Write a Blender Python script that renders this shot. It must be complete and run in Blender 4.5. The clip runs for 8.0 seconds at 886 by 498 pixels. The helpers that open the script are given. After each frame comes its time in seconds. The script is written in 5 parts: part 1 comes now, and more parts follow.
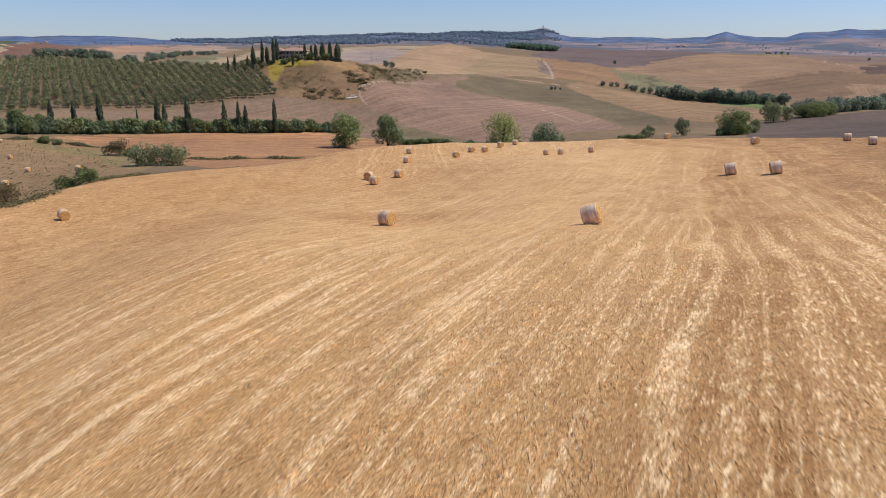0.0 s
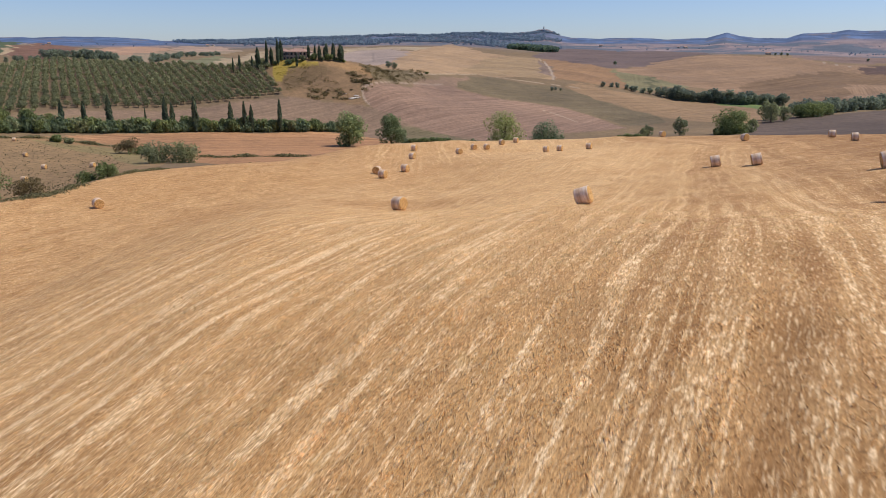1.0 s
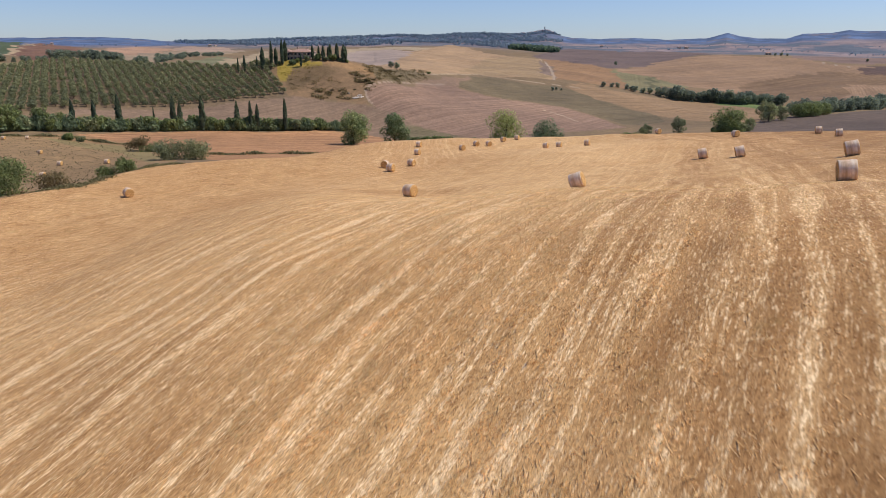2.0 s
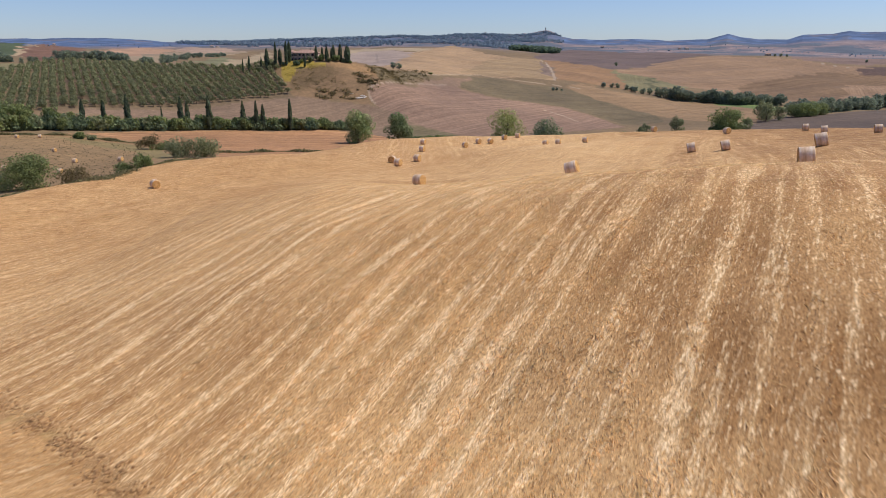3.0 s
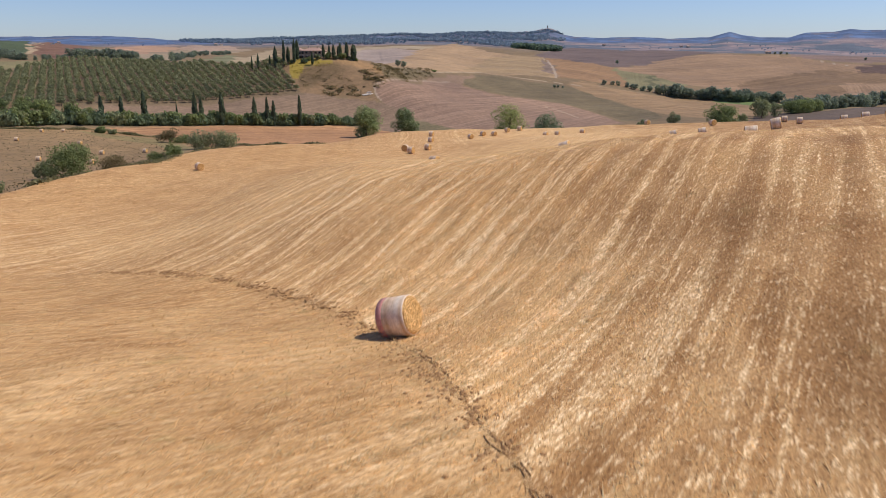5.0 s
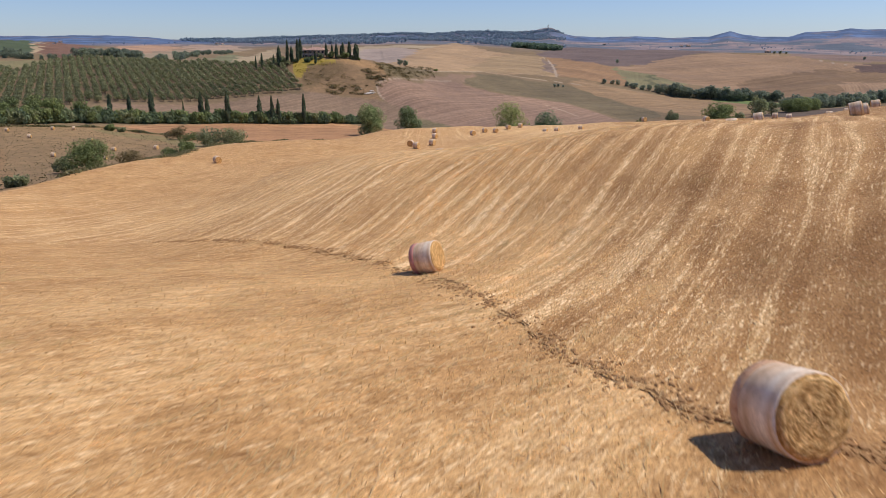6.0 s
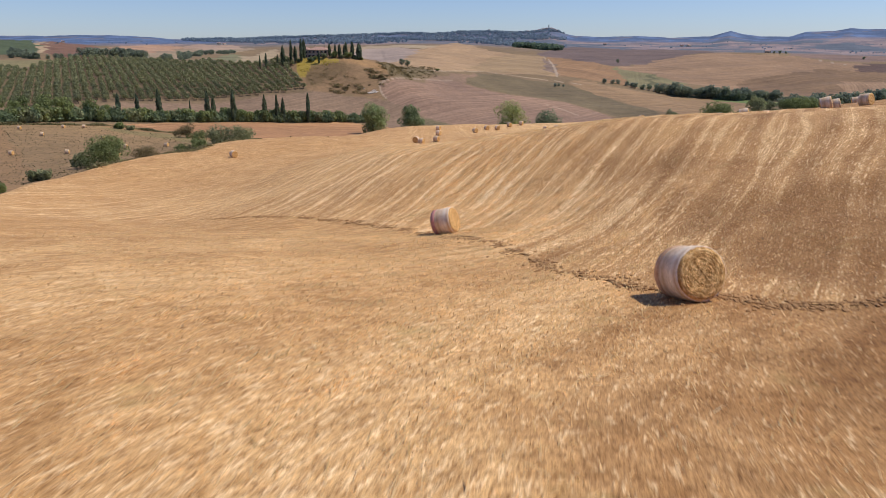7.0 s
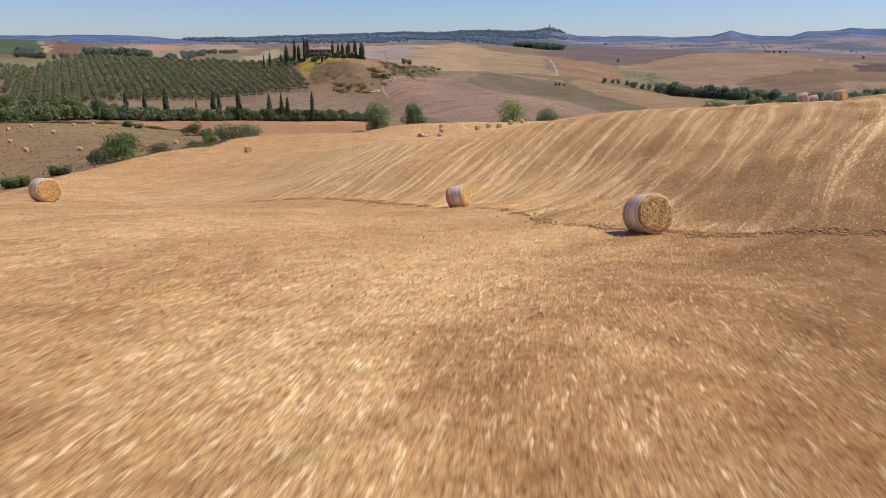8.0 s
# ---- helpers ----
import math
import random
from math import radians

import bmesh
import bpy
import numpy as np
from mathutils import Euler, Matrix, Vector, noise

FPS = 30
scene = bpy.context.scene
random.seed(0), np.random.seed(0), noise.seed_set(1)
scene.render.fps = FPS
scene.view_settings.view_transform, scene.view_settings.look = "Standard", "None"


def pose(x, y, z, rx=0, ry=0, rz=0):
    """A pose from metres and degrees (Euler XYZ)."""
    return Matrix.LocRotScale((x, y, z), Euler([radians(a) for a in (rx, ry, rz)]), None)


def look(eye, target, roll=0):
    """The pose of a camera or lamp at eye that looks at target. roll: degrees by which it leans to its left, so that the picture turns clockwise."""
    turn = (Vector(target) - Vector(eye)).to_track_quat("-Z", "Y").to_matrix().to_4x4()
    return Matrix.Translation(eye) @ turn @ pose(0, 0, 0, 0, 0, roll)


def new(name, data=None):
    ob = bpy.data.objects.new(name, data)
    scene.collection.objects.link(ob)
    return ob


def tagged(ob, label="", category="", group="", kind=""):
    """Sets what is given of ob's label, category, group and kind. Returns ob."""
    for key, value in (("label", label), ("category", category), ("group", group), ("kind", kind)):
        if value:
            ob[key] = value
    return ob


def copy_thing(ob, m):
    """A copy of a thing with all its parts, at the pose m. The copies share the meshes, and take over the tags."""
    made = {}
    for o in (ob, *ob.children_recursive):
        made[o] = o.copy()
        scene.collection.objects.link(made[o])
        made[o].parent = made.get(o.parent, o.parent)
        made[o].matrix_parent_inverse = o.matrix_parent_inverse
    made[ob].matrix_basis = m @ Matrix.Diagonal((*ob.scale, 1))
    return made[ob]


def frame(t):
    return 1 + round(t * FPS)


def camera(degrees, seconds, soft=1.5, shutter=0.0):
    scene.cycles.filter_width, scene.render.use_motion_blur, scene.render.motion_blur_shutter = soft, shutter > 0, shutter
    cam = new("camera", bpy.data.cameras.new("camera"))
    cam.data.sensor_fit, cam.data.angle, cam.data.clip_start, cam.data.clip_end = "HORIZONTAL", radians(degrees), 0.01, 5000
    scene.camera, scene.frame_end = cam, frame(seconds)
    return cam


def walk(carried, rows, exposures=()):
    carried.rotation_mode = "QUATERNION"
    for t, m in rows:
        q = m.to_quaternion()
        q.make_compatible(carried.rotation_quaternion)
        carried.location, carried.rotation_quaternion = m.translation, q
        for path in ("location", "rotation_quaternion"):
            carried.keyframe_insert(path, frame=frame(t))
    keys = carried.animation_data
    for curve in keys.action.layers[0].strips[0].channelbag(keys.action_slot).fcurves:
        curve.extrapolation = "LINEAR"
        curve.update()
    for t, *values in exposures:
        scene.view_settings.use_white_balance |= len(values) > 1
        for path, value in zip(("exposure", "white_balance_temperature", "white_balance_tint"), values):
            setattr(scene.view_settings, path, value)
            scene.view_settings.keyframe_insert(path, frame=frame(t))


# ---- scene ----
cam = camera(65.5, 8.0, soft=0.55, shutter=0.45)
PATH = [
    (0, (-0.288, -0.626, 8.135), (-0.2320, 1.2962, 7.5861), 0),
    (0.5, (-0.714, -3.926, 8.115), (-0.6593, -2.0032, 7.5673), 0),
    (1, (-1.144, -7.268, 8.095), (-1.0902, -5.3448, 7.5485), 0),
    (1.5, (-1.578, -10.644, 8.074), (-1.5255, -8.7211, 7.5276), 0),
    (3, (-2.902, -20.900, 8.012), (-2.8533, -18.9761, 7.4687), 0),
    (3.5, (-3.349, -24.334, 7.994), (-3.3008, -22.4105, 7.4492), 0),
    (4, (-3.798, -27.763, 7.977), (-3.7509, -25.8396, 7.4308), 0),
    (4.5, (-4.249, -31.178, 7.963), (-4.2039, -29.2548, 7.4157), 0),
    (6, (-5.610, -41.261, 7.941), (-5.5677, -39.3388, 7.3907), 0),
    (6.5, (-6.064, -44.542, 7.941), (-6.0224, -42.6196, 7.3907), 0),
    (7, (-6.518, -47.769, 7.947), (-6.4778, -45.8466, 7.3960), 0),
    (7.5, (-6.972, -50.934, 7.958), (-6.9328, -49.0123, 7.4063), 0),
    (8, (-7.425, -54.030, 7.975), (-7.3869, -52.1082, 7.4229), 0),
]
walk(cam, [(t, look(eye, target, roll)) for t, eye, target, roll in PATH])

# ---- light ----
SUN_AZIMUTH, SUN_HEIGHT = 84.0, 56.0
world = bpy.data.worlds.new("sky")
scene.world = world
world.use_nodes = True
sky = world.node_tree.nodes.new("ShaderNodeTexSky")
sky.sky_type, sky.sun_disc = "NISHITA", False
sky.sun_elevation, sky.sun_rotation = radians(SUN_HEIGHT), radians(SUN_AZIMUTH)
sky.altitude, sky.air_density, sky.dust_density, sky.ozone_density = 300, 1.0, 0.35, 3.0
world.node_tree.nodes["Background"].inputs["Strength"].default_value = 0.10
tint = world.node_tree.nodes.new("ShaderNodeMix")
tint.data_type, tint.blend_type = "RGBA", "MULTIPLY"
tint.inputs[0].default_value, tint.inputs[7].default_value = 1.0, (0.78, 0.86, 1.16, 1)
world.node_tree.links.new(sky.outputs["Color"], tint.inputs[6])
world.node_tree.links.new(tint.outputs[2], world.node_tree.nodes["Background"].inputs["Color"])
lamp = bpy.data.lights.new("sun", "SUN")
lamp.energy, lamp.angle, lamp.color = 4.0, radians(0.53), (1.0, 0.95, 0.87)
sun = new("sun", lamp)
sun_way = Vector((math.sin(radians(SUN_AZIMUTH)) * math.cos(radians(SUN_HEIGHT)),
                  math.cos(radians(SUN_AZIMUTH)) * math.cos(radians(SUN_HEIGHT)), math.sin(radians(SUN_HEIGHT))))
sun.matrix_world = look(sun_way * 200, (0, 0, 0))
scene.view_settings.exposure = 0.0

# -- lie of the land
# Heights of the stubble field on a coarse grid (rows: x, columns: y), smoothed by a cubic spline.
FIELD_X = [-90, -50, -28, -14, -3, 8, 22, 50, 100]
FIELD_Y = [-75, -50, -32, -18, -6, 8, 25, 50, 85, 125, 165]
FIELD_Z = np.array([
    [1.1, 1.8, 3.3, 4.9, 5.9, 5.8, 3.7, -2.8, -10.8, -19.5, -27.1],
    [3.1, 1.7, 1.8, 1.3, 0.1, -3.6, -9.0, -12.8, -8.9, -10.3, -22.0],
    [4.9, 4.1, 2.6, 0.2, -3.2, -7.0, -7.6, -8.2, -11.0, -10.8, -16.8],
    [6.1, 5.8, 2.7, 0.1, -3.2, -2.9, -1.9, -3.2, -11.1, -12.5, -14.8],
    [6.7, 5.6, 1.5, -0.5, -3.1, 0.5, -0.8, -5.1, -11.4, -13.5, -15.9],
    [6.8, 4.5, 2.4, 2.2, 1.9, 3.7, 0.7, -4.3, -9.6, -11.9, -16.3],
    [6.7, 4.2, 4.2, 5.3, 5.5, 3.2, 1.2, -4.0, -8.0, -9.1, -17.5],
    [6.8, 5.5, 5.4, 5.3, 4.8, 5.0, 3.3, 1.0, -6.5, -8.9, -15.1],
    [7.1, 7.5, 7.9, 8.3, 8.7, 9.0, 8.7, 6.3, -1.1, -7.1, -5.0]])
HUB = (-0.3, -0.6)
# The brow of the field, by bearing from the hub (degrees clockwise from +y) and distance.
BROW_B = [-180, -140, -90, -75, -60, -45, -36.8, -30.7, -25.4, -19.7, -13.4, -6.8, -2.2, 2.4, 9.3, 16, 22.3, 28.1, 34, 60, 90, 180]
BROW_R = [150, 90, 38, 43, 58, 79, 92, 98, 115, 140, 150, 165, 175, 185, 186, 178, 166, 154, 150, 145, 130, 150]
# Lines of the country beyond: valley, road, slopes and crests, each with distance and height by bearing.
LINE_B = [-180, -36.8, -30.7, -25.4, -19.7, -13.4, -6.8, -2.2, 2.4, 9.3, 16.0, 22.3, 28.1, 34.0, 41.0, 180]
LINES = []


def land_line(distances, heights):
    LINES.append((distances, heights))


# valley floor
land_line([200, 220, 225, 235, 250, 285, 290, 300, 300, 300, 300, 300, 300, 300],
          [-23.1, -25.3, -24.1, -25.4, -26.9, -30.3, -30.3, -31.8, -30.4, -28.8, -26.9, -25.3, -23.0, -20.3])
# road
land_line([330, 340, 350, 360, 370, 380, 370, 390, 410, 430, 450, 450, 450, 450],
          [-21.5, -24.4, -27.2, -29.3, -31.2, -33.3, -36.2, -38.7, -40.6, -40.5, -37.6, -35.6, -31.9, -28.4])
# foot of the slopes
land_line([400, 410, 415, 420, 430, 455, 440, 480, 520, 560, 600, 600, 600, 600],
          [-16.6, -19.3, -21.1, -21.9, -20.4, -21.4, -24.8, -27.9, -34.7, -39.1, -41.6, -38.6, -34.0, -30.4])
# middle slopes
land_line([500, 510, 500, 490, 470, 475, 474, 570, 640, 740, 860, 830, 780, 780],
          [-7.5, -9.1, -9.6, -11.1, -11.7, -10.9, -12.5, -20.3, -27.0, -34.4, -47.2, -46.5, -43.5, -39.1])
# knoll and orchard top
land_line([650, 650, 620, 580, 520, 492, 560, 656, 740, 880, 980, 980, 930, 930],
          [3.1, 2.7, 1.4, -0.9, 0.9, 3.4, -5.9, -10.9, -21.1, -31.2, -41.3, -42.6, -41.0, -36.9])
# first crests
land_line([870, 870, 800, 760, 720, 640, 800, 950, 1050, 1350, 1450, 1450, 1450, 1450],
          [16.0, 16.6, 3.3, 2.8, -0.8, -5.8, 0.9, -4.1, -11.6, -14.7, 3.1, 3.3, -5.8, -4.7])
# second crests
land_line([1500, 1500, 1500, 1500, 1500, 1500, 1500, 1600, 1800, 1900, 1900, 1900, 1900, 1900],
          [21.7, 22.7, 15.3, 10.4, 8.2, 17.2, 18.4, 20.4, 8.3, 2.7, 4.2, 0.5, -6.5, -8.7])
# plain under the ridge
land_line([2700] * 14,
          [37.3, 39.6, 32.1, 38.8, 39.9, 38.6, 42.9, 43.0, 30.6, 22.2, 19.8, 17.5, 6.6, 3.5])
# The last ridge against the sky.
SKY_B = [-180, -38.7, -29.9, -27.9, -26.2, -23.3, -21.4, -19.7, -17.9, -14.3, -11.7, -8.3, -4.8, -2.1, 0.6, 2.4, 4.8, 6.9, 8.6, 9.6, 10.6,
         11.7, 13.9, 16.4, 18.9, 21.7, 22.5, 23.1, 23.9, 25.2, 27.1, 28.1, 29.9, 30.9, 31.9, 33.2, 37.3, 42.8, 180]
SKY_Z = [75, 75, 86, 85, 92, 91, 86, 73, 72, 74, 85, 92, 102, 109, 106, 116, 119, 112, 118, 129, 110,
         95, 88, 93, 83, 88, 105, 117, 101, 86, 85, 107, 111, 124, 117, 119, 121, 99, 75]
SKY_R = 4300.0


def spline_weights(v, knots):
    u = np.interp(v, knots, np.arange(len(knots)))
    cell = np.clip(np.floor(u).astype(int), 0, len(knots) - 2)
    out = np.zeros((len(v), len(knots)))
    for k in range(-1, 3):
        d = np.abs(u - (cell + k))
        w = np.where(d < 1, (4 - 6 * d * d + 3 * d ** 3) / 6, np.where(d < 2, (2 - d) ** 3 / 6, 0))
        np.add.at(out, (np.arange(len(v)), np.clip(cell + k, 0, len(knots) - 1)), w)
    return out


def field_height(x, y):
    return np.einsum("ni,ij,nj->n", spline_weights(x, FIELD_X), FIELD_Z, spline_weights(y, FIELD_Y))


def by_bearing(b, values):
    """A line's values between the given bearings, eased so that no crease runs outwards."""
    v = np.array([(values[0] + values[-1]) / 2, *values, (values[0] + values[-1]) / 2], float)
    soft = 1.2
    return sum(np.interp(b + soft * k, LINE_B, v) for k in (-2, -1, 0, 1, 2)) / 5


def step(v, a, b):
    s = np.clip((v - a) / (b - a), 0, 1)
    return s * s * (3 - 2 * s)


def wobble(x, y, scale, seed):
    """Cheap smooth noise from -1 to 1 for arrays."""
    rng = np.random.RandomState(seed)
    out = 0
    for k in range(6):
        a, f, p = rng.uniform(0, 6.28), rng.uniform(0.6, 1.8) / scale, rng.uniform(0, 6.28)
        out = out + np.sin((x * np.cos(a) + y * np.sin(a)) * f * 6.28 + p + 0.8 * np.sin(y * f * 3 + p))
    return out / 3.2


def polar(x, y):
    dx, dy = x - HUB[0], y - HUB[1]
    return np.degrees(np.arctan2(dx, dy)), np.hypot(dx, dy)


def height(x, y):
    """The ground's height at arrays of places."""
    x, y = np.atleast_1d(np.asarray(x, float)), np.atleast_1d(np.asarray(y, float))
    b, r = polar(x, y)
    brow = np.interp(b, BROW_B, BROW_R)
    s, c = np.sin(np.radians(b)), np.cos(np.radians(b))
    keep = np.minimum(r, brow * 1.12)
    near = field_height(HUB[0] + s * keep, HUB[1] + c * keep)
    edge = field_height(HUB[0] + s * brow, HUB[1] + c * brow)
    drop = np.interp(b, [-40, -15, 0, 10, 40], [7, 5, 6, 7, 5])
    stations = [(brow, edge), (brow + 35, edge - drop)]
    stations += [(by_bearing(b, rr), by_bearing(b, zz)) for rr, zz in LINES]
    top = np.interp(b, SKY_B, SKY_Z)
    stations += [(np.full_like(r, SKY_R - 700), top * 0.55 + 10), (np.full_like(r, SKY_R), top), (np.full_like(r, 4950.0), top * 0.3)]
    R, Z = np.array([p for p, _ in stations]), np.array([q for _, q in stations])
    slope = np.diff(Z, axis=0) / np.diff(R, axis=0)
    flat = slope[:-1] * slope[1:] <= 0
    mean = np.where(flat, 0.25 * (slope[:-1] + slope[1:]), 0.5 * (slope[:-1] + slope[1:]))
    lim = 3 * np.minimum(np.abs(slope[:-1]), np.abs(slope[1:])) + 0.02
    tan = np.concatenate([slope[:1], np.clip(mean, -lim, lim), slope[-1:]])
    far = np.where(r > R[-1], Z[-1], Z[0])
    for k in range(len(R) - 1):
        h = R[k + 1] - R[k]
        u = (r - R[k]) / h
        inside = (u >= 0) & (u <= 1)
        val = ((2 * u ** 3 - 3 * u ** 2 + 1) * Z[k] + (u ** 3 - 2 * u ** 2 + u) * h * tan[k]
               + (3 * u ** 2 - 2 * u ** 3) * Z[k + 1] + (u ** 3 - u ** 2) * h * tan[k + 1])
        far = np.where(inside, val, far)
    m = step(r, brow * 1.0, brow * 1.12)
    knoll = 2.0 * np.exp(-((x + 80) / 36) ** 4 - ((y - 494) / 26) ** 2)
    relief = (1 - m) * (0.04 * wobble(x, y, 4.0, 11) + 0.09 * wobble(x, y, 14.0, 12)) + m * (0.25 * wobble(x, y, 60, 13) + 1.7 * step(r, 450, 800) * wobble(x, y, 170, 14))
    knoll = knoll + 3.0 * np.exp(-(((x + 15) / 48) ** 2) - ((y - 445) / 40) ** 2)
    dips = 0.33 * np.exp(-((x - 37.1) ** 2 + (y - 48.4) ** 2) / 90) - 0.52 * np.exp(-((x + 3.7) ** 2 + (y - 61.7) ** 2) / 70) - 0.60 * np.exp(-((x - 26) ** 2 + (y - 30.8) ** 2) / 60)
    dips = dips - 0.7 * np.exp(-((x + 34) / 16) ** 2 - ((y - 98) / 20) ** 2) - 0.5 * np.exp(-((x + 26) / 16) ** 2 - ((y - 134) / 18) ** 2) - 0.35 * np.exp(-((x + 42) ** 2 + (y - 77) ** 2) / 120)
    return near * (1 - m) + far * m + knoll + relief + dips


def ground_z(x, y):
    return float(height([x], [y])[0])


# -- end of land
# Fields of the country beyond.
PATCHES = []


def field(colour, bearing, spacing, strong, *outline):
    """A field of the country beyond: colour, bearing and spacing of its furrows, their strength, and the outline on the ground."""
    PATCHES.append((colour, bearing, spacing, strong, list(outline)))


# green hill on the western edge
field((0.085, 0.105, 0.055), 0, 0, 0, (-1987, 3129), (-1686, 3060), (-355, 598), (-379, 565))
# pale strip beside the ploughed hill
field((0.4, 0.29, 0.175), 0, 0, 0, (-356, 598), (-1606, 2946), (-1504, 2792), (-343, 589))
# ploughed hill
field((0.19, 0.105, 0.07), 10, 9, 0.35, (-1505, 2791), (-1515, 2888), (-1139, 2282), (-868, 1814), (-498, 1063), (-317, 639), (-295, 565), (-320, 558), (-344, 588))
# far pink field
field((0.4, 0.245, 0.155), 100, 14, 0.15, (-556, 1209), (-848, 1933), (-840, 2141), (-670, 1858), (-577, 1636), (-488, 1329), (-352, 878), (-344, 796), (-445, 984))
# far tan field
field((0.29, 0.215, 0.14), 0, 0, 0, (-344, 796), (-352, 878), (-488, 1329), (-501, 1409), (-565, 1734), (-599, 1973), (-564, 2032), (-389, 1576), (-361, 1265), (-303, 875), (-235, 602), (-239, 568), (-297, 668))
# far rosy field
field((0.36, 0.25, 0.18), 0, 0, 0, (-577, 1636), (-699, 2078), (-570, 2053), (-405, 1608), (-463, 1587), (-488, 1491))
# green slope behind the orchard
field((0.19, 0.18, 0.095), 30, 8, 0.15, (-229, 677), (-337, 1174), (-290, 1067), (-156, 513), (-172, 533))
# pale slope behind the orchard
field((0.36, 0.27, 0.165), 30, 8, 0.15, (-159, 517), (-245, 873), (-374, 1640), (-366, 1678), (-129, 554), (-128, 502), (-138, 499))
# dry slope beside the far wood
field((0.24, 0.2, 0.125), 0, 0, 0, (-595, 1223), (-539, 1154), (-374, 815), (-327, 686))
# grey field behind the villa
field((0.335, 0.255, 0.205), 0, 0, 0, (-140, 1204), (-131, 1407), (-64, 1415), (-21, 1214), (-25, 1073), (-32, 837), (-46, 553), (-62, 491))
# pale grass strip over the grey field
field((0.38, 0.29, 0.185), 0, 0, 0, (-154, 1330), (-147, 1740), (5, 1615), (44, 1593), (-22, 1289), (-64, 1415), (-131, 1407), (-138, 1182))
# wheat hill
field((0.365, 0.24, 0.135), 15, 9, 0.2, (-46, 512), (-32, 837), (-21, 1214), (19, 1673), (90, 2515), (114, 1504), (164, 1365), (232, 1423), (152, 814), (100, 755), (53, 715), (16, 641), (-12, 563), (-32, 527))
# shoulder of the wheat hill, its slope shading painted as a darker colour
field((0.315, 0.215, 0.118), 40, 10, 0.25, (32, 693), (70, 980), (123, 1235), (164, 1365), (225, 1435), (208, 1224), (147, 894), (147, 820), (88, 756), (55, 735))
# fallow triangle by the farm road
field((0.215, 0.15, 0.112), 0, 0, 0, (206, 1267), (210, 1210), (172, 949), (151, 820), (148, 886), (168, 1038))
# orange slope
field((0.285, 0.168, 0.088), 20, 8, 0.2, (237, 1425), (274, 1332), (293, 1217), (301, 1131), (277, 981), (249, 818), (223, 811), (208, 825), (183, 816), (151, 809), (184, 1014))
# dark far ploughland
field((0.158, 0.112, 0.096), 0, 0, 0, (225, 1475), (348, 2001), (490, 2498), (565, 2476), (623, 2247), (783, 2348), (864, 2210), (743, 1821), (489, 1356), (438, 1308), (315, 1158), (291, 1216), (261, 1351))
# big pale hill
field((0.3, 0.19, 0.112), 75, 11, 0.25, (304, 1131), (443, 1321), (527, 1424), (604, 1507), (618, 1439), (615, 1269), (645, 1215), (650, 1141), (678, 1108), (749, 1024), (555, 745), (473, 757), (441, 793), (435, 849), (402, 890), (366, 914), (349, 930), (334, 986), (311, 1043))
# lower slope of the pale hill
field((0.212, 0.134, 0.077), 75, 11, 0.35, (437, 971), (491, 1001), (545, 1018), (604, 1056), (647, 1025), (680, 924), (555, 745), (473, 757), (441, 793), (438, 847), (408, 886))
# ploughed strip on the pale hill
field((0.125, 0.08, 0.062), 0, 0, 0, (667, 1058), (710, 1099), (784, 1074), (686, 932), (646, 995), (645, 1027))
# dark field behind the pale hill
field((0.21, 0.14, 0.11), 0, 0, 0, (642, 1229), (1020, 1834), (1324, 1833), (813, 1116), (694, 1135), (661, 1165))
# green strip
field((0.215, 0.185, 0.095), 15, 6, 0.2, (302, 1131), (320, 1045), (336, 992), (352, 928), (328, 894), (309, 910), (292, 858), (247, 816), (277, 981))
# dark plot in the green strip
field((0.135, 0.125, 0.065), 0, 0, 0, (330, 1022), (336, 1007), (295, 879), (289, 891))
# brown valley slope
field((0.262, 0.166, 0.113), 35, 5, 0.4, (-42, 464), (-37, 468), (-29, 479), (-10, 512), (19, 573), (21, 571), (42, 564), (65, 556), (90, 564), (113, 560), (125, 529), (137, 455), (106, 443), (72, 420), (21, 180), (9, 175), (-2, 379), (-9, 407), (-23, 418), (-31, 429), (-36, 439), (-40, 452))
# upper brown slope
field((0.262, 0.17, 0.11), 50, 3, 0.25, (-12, 506), (-1, 556), (15, 612), (39, 667), (26, 586), (8, 547))
# lower brown slope
field((0.225, 0.15, 0.098), 35, 5, 0.3, (-103, 427), (-91, 438), (-76, 441), (-54, 442), (-39, 439), (-23, 423), (-9, 407), (5, 402), (30, 399), (9, 173), (-6, 181), (-41, 380), (-59, 392), (-93, 379), (-123, 370), (-161, 355), (-185, 348), (-192, 364), (-168, 380), (-150, 386), (-131, 399), (-114, 414))
# green-brown slope
field((0.17, 0.128, 0.072), 50, 7, 0.3, (23, 576), (42, 668), (70, 703), (100, 705), (135, 721), (158, 699), (171, 612), (188, 542), (170, 487), (141, 471), (126, 532), (114, 564), (91, 568), (65, 559), (42, 567))
# tan slope
field((0.285, 0.182, 0.098), 50, 6, 0.4, (146, 730), (181, 806), (202, 808), (213, 749), (272, 796), (314, 795), (347, 776), (340, 686), (231, 458), (202, 491), (187, 537), (176, 612), (161, 661))
# tramlines on the pale hill
field((0.3, 0.19, 0.112), 27, 6.5, 0.55, (567, 924), (590, 928), (648, 878), (543, 727), (471, 763))
# meadow by the wood
field((0.15, 0.19, 0.065), 0, 0, 0, (325, 779), (352, 772), (382, 773), (407, 751), (348, 644), (333, 678), (322, 719))
# dark ploughland
field((0.128, 0.092, 0.07), 80, 4, 0.4, (199, 425), (248, 493), (278, 505), (304, 512), (334, 518), (494, 658), (42, 35), (75, 121))
